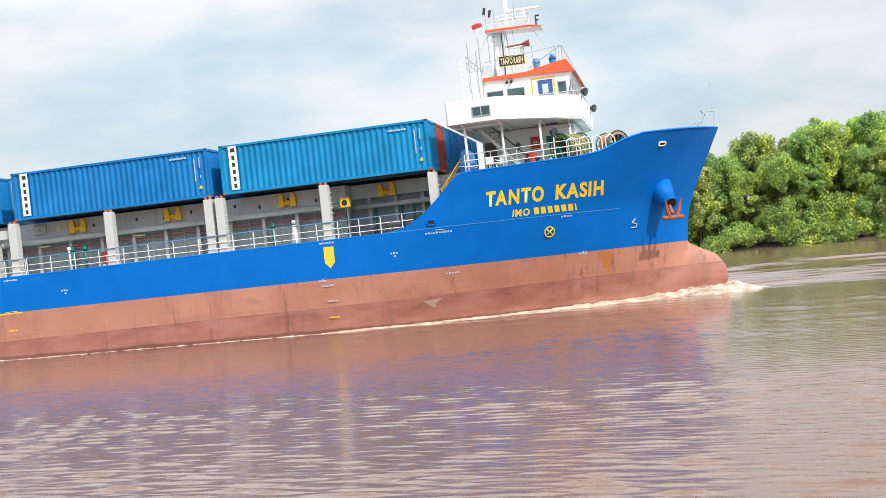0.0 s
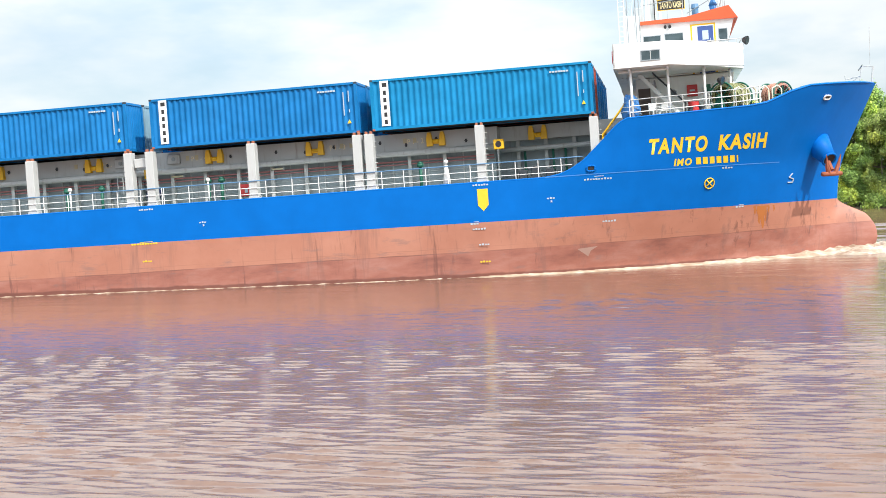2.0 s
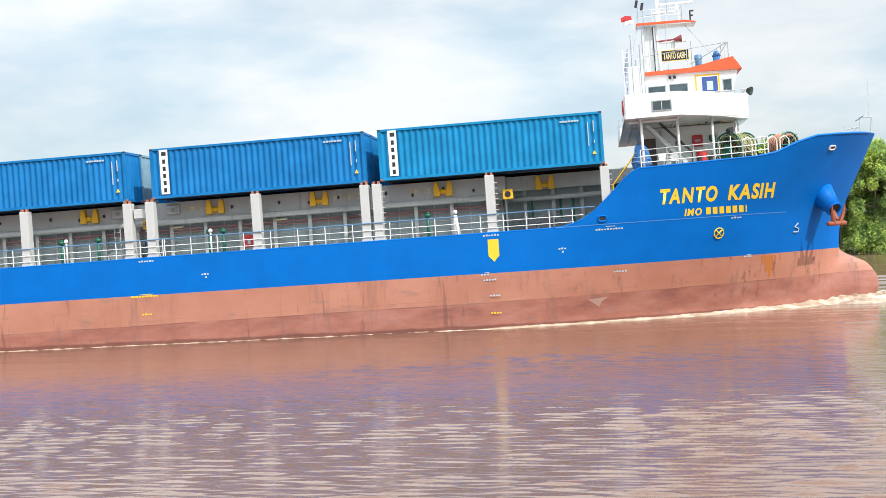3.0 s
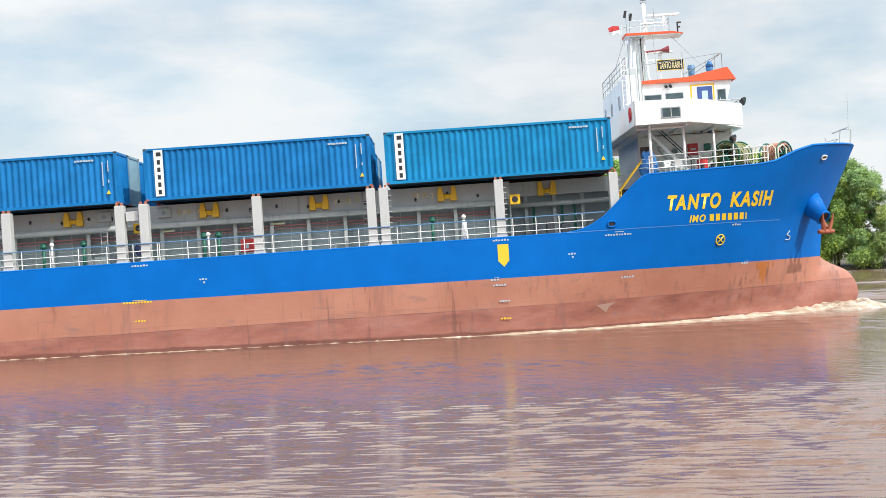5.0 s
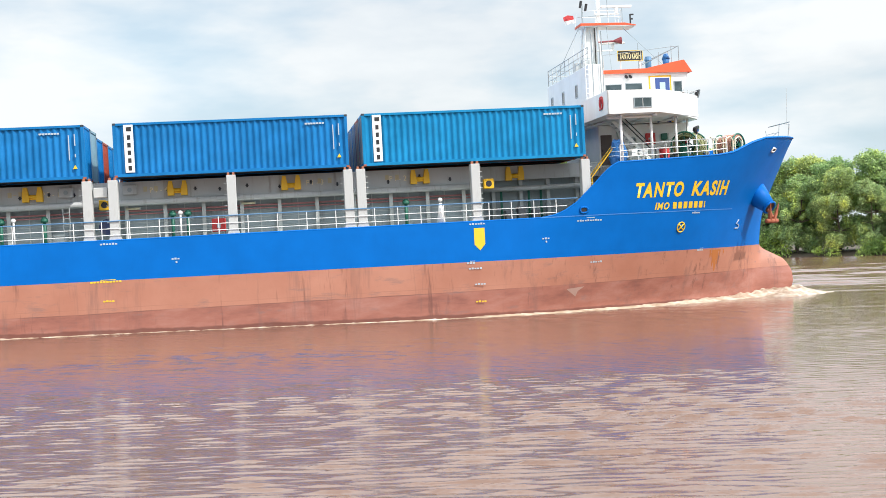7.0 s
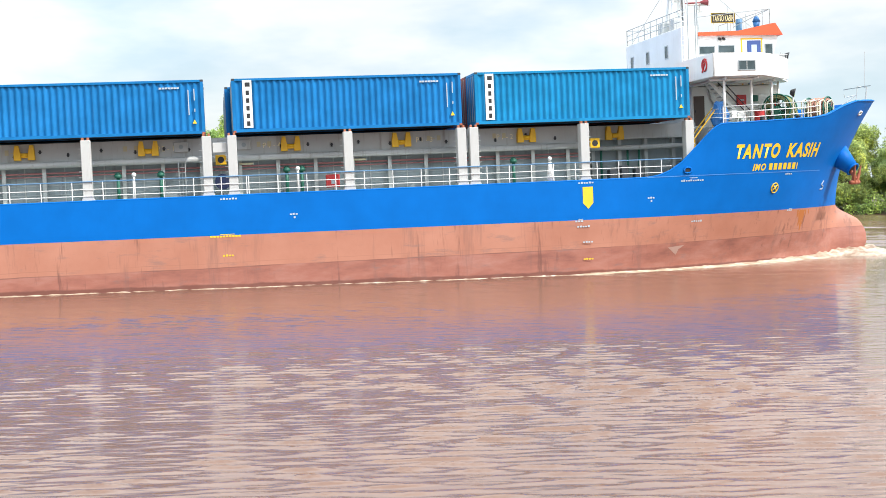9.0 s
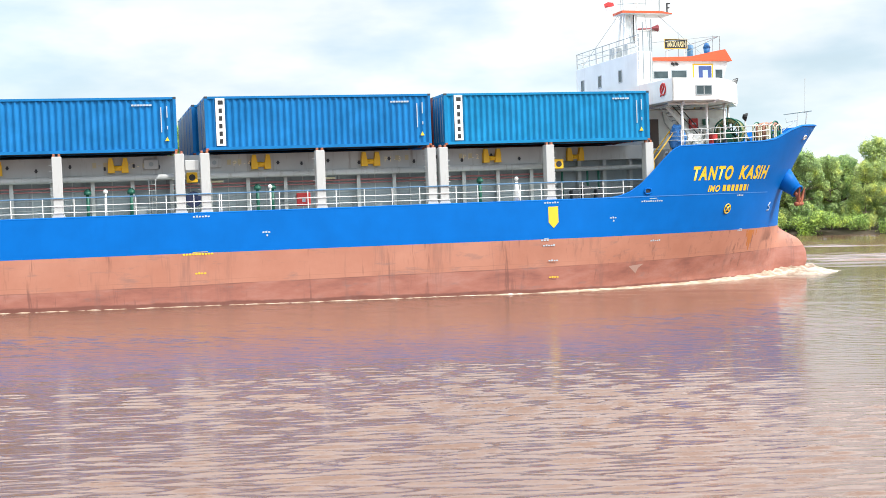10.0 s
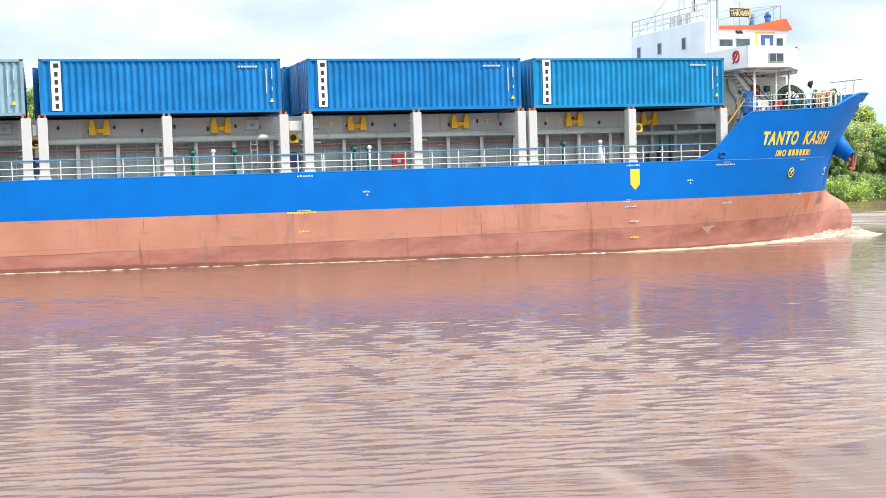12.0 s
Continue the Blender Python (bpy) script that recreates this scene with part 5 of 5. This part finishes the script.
# loose gear on the forecastle
def lumpy(radius, scale, seed, n=3):
    bm = B()
    bmesh.ops.create_icosphere(bm, subdivisions=n, radius=radius)
    for v in bm.verts:
        k = 1 + 0.28 * noise.noise(v.co * 2.2 + Vector((seed, 0, 0))) + 0.12 * noise.noise(v.co * 6 + Vector((0, seed, 0)))
        v.co = Vector((v.co.x * scale[0], v.co.y * scale[1], max(-0.62 * radius, v.co.z) * scale[2])) * k
    return bm


tarp = tagged(link("tarpaulin", lumpy(0.70, (0.66, 0.7, 1.3), 2.0), M_TARP), "crumpled blue tarpaulin bundle tied up on deck", "tarpaulin")
ride(tarp, pose(1.95, 0.45, 8.26))
bm = B()
for k in range(3):
    ring(bm, (0, 0, -0.2 + 0.25 * k), (0.15, 0.1, 1), 0.56 - 0.08 * k, 0.02, 20, 5)
part("rope", bm, M_BARW, tarp)


def white_chair(m):
    c = tagged(new("plastic_chair"), "white plastic chair on the forecastle", "chair", "chairs on the forecastle")
    part("seat", box(B(), -0.24, 0.24, -0.24, 0.24, 0.42, 0.46, 0.02), M_WHITE, c)
    part("backrest", box(B(), -0.24, 0.24, 0.22, 0.26, 0.46, 0.88, 0.02), M_WHITE, c)
    for x in (-0.21, 0.21):
        for y in (-0.21, 0.21):
            part("leg", rod(B(), (x, y, 0), (x * 0.95, y * 0.95, 0.43), 0.025, 6), M_WHITE, c)
        part("armrest", box(B(), x - 0.025, x + 0.025, -0.22, 0.24, 0.64, 0.67), M_WHITE, c)
    ride(c, m)


white_chair(pose(3.2, 0.9, 7.70, 0, 0, 30))
white_chair(pose(3.7, 1.5, 7.70, 0, 0, -20))
drum_ = tagged(new("steel_drum"), "red steel drum standing on the forecastle", "drum")
bm = B()
rod(bm, (0, 0, 0), (0, 0, 0.88), 0.29, 20)
part("body", bm, M_RED, drum_, smooth=False)
for z in (0.02, 0.3, 0.6, 0.87):
    bm = B()
    ring(bm, (0, 0, z), (0, 0, 1), 0.292, 0.014, 20, 5)
    part("hoop", bm, M_RED, drum_)
ride(drum_, pose(5.3, 2.6, 7.70))

# bow light frame
bm = B()
rod(bm, (15.72, MID, 9.1), (15.86, MID, 10.25), 0.05, 8)
bl = part("bow_mast", bm, M_GREY, ship, "grey bow light frame")
for a, b in (((15.86, MID, 10.25), (15.2, MID, 10.3)), ((15.2, MID, 10.3), (15.05, MID, 9.1)), ((15.1, MID, 9.75), (14.3, MID, 9.6)), ((15.0, MID, 9.7), (14.0, MID, 9.05)), ((14.3, MID, 9.6), (14.25, MID, 9.85))):
    part("brace", rod(B(), a, b, 0.03, 6), M_GREY, bl)
part("yard", rod(B(), (14.95, 7.2, 10.2), (15.35, 11.4, 10.26), 0.035, 6), M_DGREY, bl)
part("whip_aerial", rod(B(), (15.70, MID, 10.2), (15.78, MID, 12.55), 0.016, 5), M_GREY, bl)


# ---- containers ----
CL, CH, CW = 12.19, 2.82, 2.44


def corrugated(length, height, pitch=0.34, depth=0.075):
    """A trapezoid-corrugated sheet in x and z, folded in y."""
    bm = B()
    prof, x = [], 0.0
    while x < length - 0.01:
        for f, d in ((0.0, 0), (0.16, 0), (0.5, depth), (0.66, depth)):
            if x + f * pitch < length:
                prof.append((x + f * pitch, d))
        x += pitch
    prof.append((length, 0))
    lo = [bm.verts.new((px, d, 0)) for px, d in prof]
    hi = [bm.verts.new((px, d, height)) for px, d in prof]
    for i in range(len(prof) - 1):
        bm.faces.new((lo[i], lo[i + 1], hi[i + 1], hi[i]))
    return bm


def container(material, logo, label):
    c = tagged(new("shipping_container"), label, "container", "containers on deck")
    side = part("side_panel", corrugated(CL - 0.3, CH - 0.28), material, c)
    side.matrix_basis = pose(-CL + 0.15, 0.035, 0.16)
    again(side, c, pose(-0.15, CW - 0.035, 0.16, 0, 0, 180))
    end = part("end_panel", corrugated(CW - 0.3, CH - 0.28, 0.25), material, c)
    end.matrix_basis = pose(-0.035, 0.15, 0.16, 0, 0, 90)
    bm = B()
    box(bm, -CL + 0.05, -0.05, 0.05, CW - 0.05, CH - 0.06, CH - 0.02)
    part("roof", bm, material, c)
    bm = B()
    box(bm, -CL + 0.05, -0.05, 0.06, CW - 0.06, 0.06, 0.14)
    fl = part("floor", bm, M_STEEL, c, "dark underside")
    for z0_, z1_ in ((0.02, 0.17), (CH - 0.13, CH - 0.01)):
        for y in (0.0, CW - 0.07):
            part("rail", box(B(), -CL + 0.16, -0.16, y, y + 0.07, z0_, z1_), material, c)
        for x in (-0.08, -CL + 0.01):
            part("end_rail", box(B(), x, x + 0.07, 0.16, CW - 0.16, z0_, z1_), material, c)
    for x in (-0.155, -CL + 0.005):
        for y in (0.005, CW - 0.155):
            part("corner_post", box(B(), x, x + 0.15, y, y + 0.15, 0.11, CH - 0.11), material, c)
            for z in (0.0, CH - 0.118):
                part("corner_casting", box(B(), x - 0.005, x + 0.165 - 0.005, y - 0.005, y + 0.155, z, z + 0.118, 0.012), M_STEEL if z else M_RUST, c)
    for k in (0, 1):
        y0_ = 0.16 + k * (CW / 2 - 0.16)
        d = part("door", box(B(), -CL + 0.03, -CL + 0.08, y0_, y0_ + CW / 2 - 0.17, 0.17, CH - 0.13, 0.01), material, c)
        for f in (0.28, 0.72):
            y = y0_ + f * (CW / 2 - 0.17)
            part("lock_rod", rod(B(), (-CL + 0.01, y, 0.2), (-CL + 0.01, y, CH - 0.16), 0.02, 6), M_DGREY, d)
    if logo:
        p = part("logo_panel", box(B(), -CL + 0.57, -CL + 1.05, -0.006, 0.03, 0.24, CH - 0.10), M_WHITE, c, "white panel with dark logo blocks")
        for i in range(5):
            z = 0.34 + 0.40 * i
            part("logo_block", box(B(), -CL + 0.73, -CL + 0.90, -0.012, -0.006, z, z + 0.24), M_BLACK, p)
        part("logo_block", box(B(), -CL + 0.70, -CL + 0.96, -0.012, -0.006, 2.38, 2.60), M_BLACK, p)
        for i in range(7):
            part("code_bar", box(B(), -2.25 + 0.15 * i, -2.13 + 0.15 * i, -0.008, 0.03, CH - 0.46, CH - 0.37), M_BARW, c)
        for x, z0_, z1_ in ((-0.80, 1.0, 2.3), (-0.50, 1.75, 2.35), (-0.50, 1.15, 1.32)):
            part("code_bar", box(B(), x, x + 0.05, -0.008, 0.03, z0_, z1_), M_BARW, c)
        bm = B()
        prism(bm, [(-0.62, 0.55), (-0.40, 0.55), (-0.51, 0.76)], -0.01, 0.03, "y")
        part("hazard_triangle", bm, M_LETTER, c, "small yellow warning triangle")
    return c


BAYS = [0.0, -12.95, -26.58, -39.5]
ROW = 2.55
c_blue = container(M_CBLUE, True, "blue corrugated steel container with a white logo panel")
c_teal = container(M_CTEAL, True, "bright blue corrugated steel container with a white logo panel")
c_pale = container(M_CPALE, True, "weathered pale blue corrugated steel container")
c_in = container(M_CBLUE, False, "blue corrugated steel container stowed inboard")
c_red = container(M_CRED, False, "red-brown corrugated steel container stowed inboard")
used = set()


def stow(src, bay, row):
    # the inboard rows of the after bays stand a little further aft
    m = pose(BAYS[bay] - (0.3 if bay in (1, 2) and row > 1 else 0), ROW * row, 8.20)
    ob = src if src.name not in used else copy_thing(src, m)
    used.add(src.name)
    ride(ob, m)


stow(c_teal, 0, 0)
stow(c_blue, 1, 0)
stow(c_blue, 2, 0)
stow(c_pale, 3, 0)
c_grey = container(M_CPALE, False, "weathered pale blue container stowed inboard")
for bay in range(4):
    for row in range(1, 7):
        src = c_red if (bay, row) in ((0, 1), (2, 4), (3, 2)) else c_grey if (bay, row) in ((2, 1), (1, 5)) else c_in
        stow(src, bay, row)


# ---- bow wave ----
def waterline(x):
    return -0.03 - 0.01746 * (x + 16)


def build_foam():
    """A ridge of foam that hugs the waterline from ahead of the bulb to midships and on as a thin line."""
    bm = B()
    rows = []
    n = 700
    for i in range(n + 1):
        f = i / n
        x = 18.4 - 80.0 * f ** 1.3
        wl_z = waterline(x)
        y = MID - half_width(min(x, 15.0), 0.3) if x < 15.2 else MID - 0.1
        near = math.exp(-((x - 14.8) / 2.3) ** 2)
        rise = lin(x, [-4, 1, 4.5, 10.5, 14.5, 16.0, 18.4], [0, 0.0, 0.03, 0.15, 0.46, 0.42, 0.0])
        aft = max(0.0, (x + 14) / 32) if x > -14 else 0.0
        patch = 0.7 + 0.8 * noise.noise((x * 0.45, 11.0, 0))
        h = (0.14 + rise) * (0.9 + 0.25 * noise.noise((x * 1.1, 2.0, 0)))
        wd = (0.42 * patch + 1.7 * near + 0.9 * aft + 0.5 * rise) * (0.85 + 0.45 * noise.noise((x * 0.6, 7.0, 0)))
        if x > 16.2:
            k = max(0.0, (18.4 - x) / 2.2)
            h *= k
            wd *= k ** 0.7
        if x < -4:
            k = min(1.0, (-4 - x) / 10)
            h += k * (0.09 * (0.8 + 0.6 * noise.noise((x * 2.1, 4.0, 0))) - h)
            wd += k * (0.40 + 0.5 * max(0.0, noise.noise((x * 0.8, 9.0, 0))) - wd)
        col = []
        for k in range(12):
            g = k / 11
            ny = 0.08 * noise.noise((x * 2.3, g * 4, 5.0))
            hz = h * (1 - g) ** 0.7 * (1 + 0.32 * noise.noise((x * 2.8, g * 5, 1.0))) + 0.03 * noise.noise((x * 5, g * 9, 3.0)) - 0.04 * g
            col.append(bm.verts.new((x, y + 0.35 - g * (wd + 0.3) + ny, wl_z + hz - 0.01)))
        rows.append(col)
    for a, b in zip(rows, rows[1:]):
        for k in range(11):
            bm.faces.new((a[k], b[k], b[k + 1], a[k + 1]))
    return bm


foam = tagged(link("bow_wave", build_foam(), M_FOAM, smooth=True), "creamy white bow wave foam along the hull", "bow wave", kind="stuff")
ride(foam, pose(0, 0, 0))


# ---- trees ----
def leaf_cloud(rng, blobs, count, size):
    """Leaf clumps scattered through the uneven skin of overlapping lobes."""
    verts, faces = [], []
    vol = [b[3] * b[4] for b in blobs]
    for _ in range(count):
        cx, cy, cz, r, rz = rng.choices(blobs, vol)[0]
        d = Vector((rng.gauss(0, 1), rng.gauss(0, 1), rng.gauss(0, 1))).normalized()
        k = (1 - 0.5 * rng.random() ** 2.0) * (0.92 + 0.55 * noise.noise(d * 1.9 + Vector((cx, cy, cz)) * 3.7))
        if rng.random() < 0.06:
            k *= 1.2
        p = Vector((cx + d.x * r * k, cy + d.y * r * k, cz + d.z * rz * k))
        s = size * (0.45 + 0.95 * rng.random())
        nrm = (d + Vector((rng.gauss(0, 0.7), rng.gauss(0, 0.7), rng.gauss(0, 0.7) + 0.35))).normalized()
        a = nrm.orthogonal().normalized()
        a.rotate(Matrix.Rotation(rng.random() * 6.28, 3, nrm))
        b = nrm.cross(a)
        i = len(verts)
        bend = nrm * s * 0.22
        verts += [p - a * s, p + b * s * 0.5 + bend, p + a * s, p - b * s * 0.5 + bend]
        faces.append((i, i + 1, i + 2))
        faces.append((i, i + 2, i + 3))
    return verts, faces


def build_tree(seed, height, spread, leaves, leaf, label):
    rng = random.Random(seed)
    t = tagged(new("tree"), label, "tree", "trees on the bank")
    bm = B()
    lean = Vector((rng.uniform(-0.06, 0.06), rng.uniform(-0.12, 0.0), 1))
    p, r = Vector((0, 0, -0.3)), 0.24
    joints = []
    for k in range(6):
        q = p + lean * height / 7 + Vector((rng.uniform(-0.3, 0.3), rng.uniform(-0.3, 0.3), 0))
        rod(bm, p, q, r, 7, r * 0.82)
        joints.append(q)
        p, r = q, r * 0.82
    blobs = [(p.x, p.y, height * 0.86, spread * 0.62, height * 0.15)]
    for k in range(rng.randint(44, 52)):
        j = joints[min(5, 1 + k // 9)]
        a = rng.random() * 6.28
        ln = spread * rng.uniform(0.45, 0.95) * (1.0 if j.z < height * 0.6 else 0.7)
        e = j + Vector((math.cos(a) * ln, math.sin(a) * ln, rng.uniform(0.3, 1.6)))
        rod(bm, j, e, 0.09, 5, 0.03)
        br = spread * rng.uniform(0.12, 0.30)
        blobs.append((e.x, e.y, e.z + 0.2, br, br * rng.uniform(0.8, 1.6)))
    for k in range(4):
        a = rng.random() * 6.28
        blobs.append((math.cos(a) * spread * 0.5, math.sin(a) * spread * 0.5, height * rng.uniform(0.12, 0.3), spread * 0.42, height * 0.12))
    for k in range(3):
        blobs.append((p.x + rng.uniform(-1, 1), p.y + rng.uniform(-1, 1), height * rng.uniform(0.9, 0.99), spread * 0.22, height * 0.07))
    part("trunk", bm, M_BARK, t)
    verts, faces = leaf_cloud(rng, blobs, leaves, 0.19)
    me = bpy.data.meshes.new("crown")
    me.from_pydata(verts, [], faces)
    me.materials.append(leaf)
    cr = new("crown", me)
    cr.parent = t
    return t


TREES = [build_tree(11 + i, 16.5 + 0.9 * (i % 3), 4.3 + 0.35 * (i % 4), 30000, M_LEAF if (11 + i) % 3 else M_LEAF2, "dense green riverside tree with drooping leafy boughs") for i in range(6)]
# same kind of tree, with distance haze painted into the leaves
HAZY_TREES = [build_tree(31 + i, 16.5 + 0.9 * (i % 3), 4.3 + 0.35 * (i % 4), 30000, M_HAZE_LEAF, "green riverside tree with a broad leafy crown, leaf colour paled for haze") for i in range(4)]
rng = random.Random(5)
spots = []
x = -60.0
while x < 260:
    spots.append((x, 3.5 + rng.uniform(-0.8, 1.2), 0.93 + rng.uniform(-0.17, 0.14)))
    spots.append((x + 1.5, 9.0 + rng.uniform(-1.5, 1.5), 1.06 + rng.uniform(-0.16, 0.16)))
    if rng.random() < 0.6:
        spots.append((x + 0.7, 15.0 + rng.uniform(-2, 2), 1.15 + rng.uniform(-0.16, 0.16)))
    x += 4.2 + rng.uniform(-0.8, 1.0)
planted = set()
for i, (x, d, s) in enumerate(spots):
    tall = lin(x, [-60, -16, 0, 6, 18, 40, 70, 80, 88, 100, 122, 160, 260], [0.5, 0.5, 0.80, 0.87, 0.98, 0.93, 0.82, 0.78, 0.64, 0.60, 0.62, 0.66, 0.66])
    s *= tall
    m = pose(x, bank_y(x) + d, 0.3, 0, 0, rng.uniform(0, 360)) @ Matrix.Diagonal((s * 1.05, s * 1.05, s, 1))
    # past x = 60 the trees carry the haze in their colour
    src = TREES[i % 6] if x < 60 else HAZY_TREES[i % 4]
    if src.name not in planted:
        planted.add(src.name)
        src.matrix_basis = m
    else:
        t = copy_thing(src, pose(0, 0, 0))
        t.matrix_basis = m

# low bushes hanging over the water
rngb = random.Random(9)
bl_, x = [], -60.0
while x < 260:
    r = rngb.uniform(1.0, 2.2)
    bl_.append((x, bank_y(x) + rngb.uniform(-0.6, 2.2), rngb.uniform(0.3, 2.6), r, r * rngb.uniform(0.5, 0.95)))
    x += rngb.uniform(0.5, 1.3) + (2.5 if rngb.random() < 0.08 else 0)
verts, faces = leaf_cloud(rngb, bl_, 130000, 0.18)
me = bpy.data.meshes.new("undergrowth")
me.from_pydata(verts, [], faces)
me.materials.append(M_LEAF)
tagged(new("undergrowth", me), "low leafy bushes overhanging the water's edge", "bushes", kind="stuff")


# ---- movement ----
def motions():
    rows = [(t, ship_pose(x, y, h)) for t, x, y, h in SHIP_ROWS]
    walk(ship, rows)
    for ob, m in RIDERS:
        walk(ob, [(t, s @ m) for t, s in rows])
    walk(water, [(0, pose(0, 0, 0)), (12, pose(3.0, 4.5, 0))])


motions()
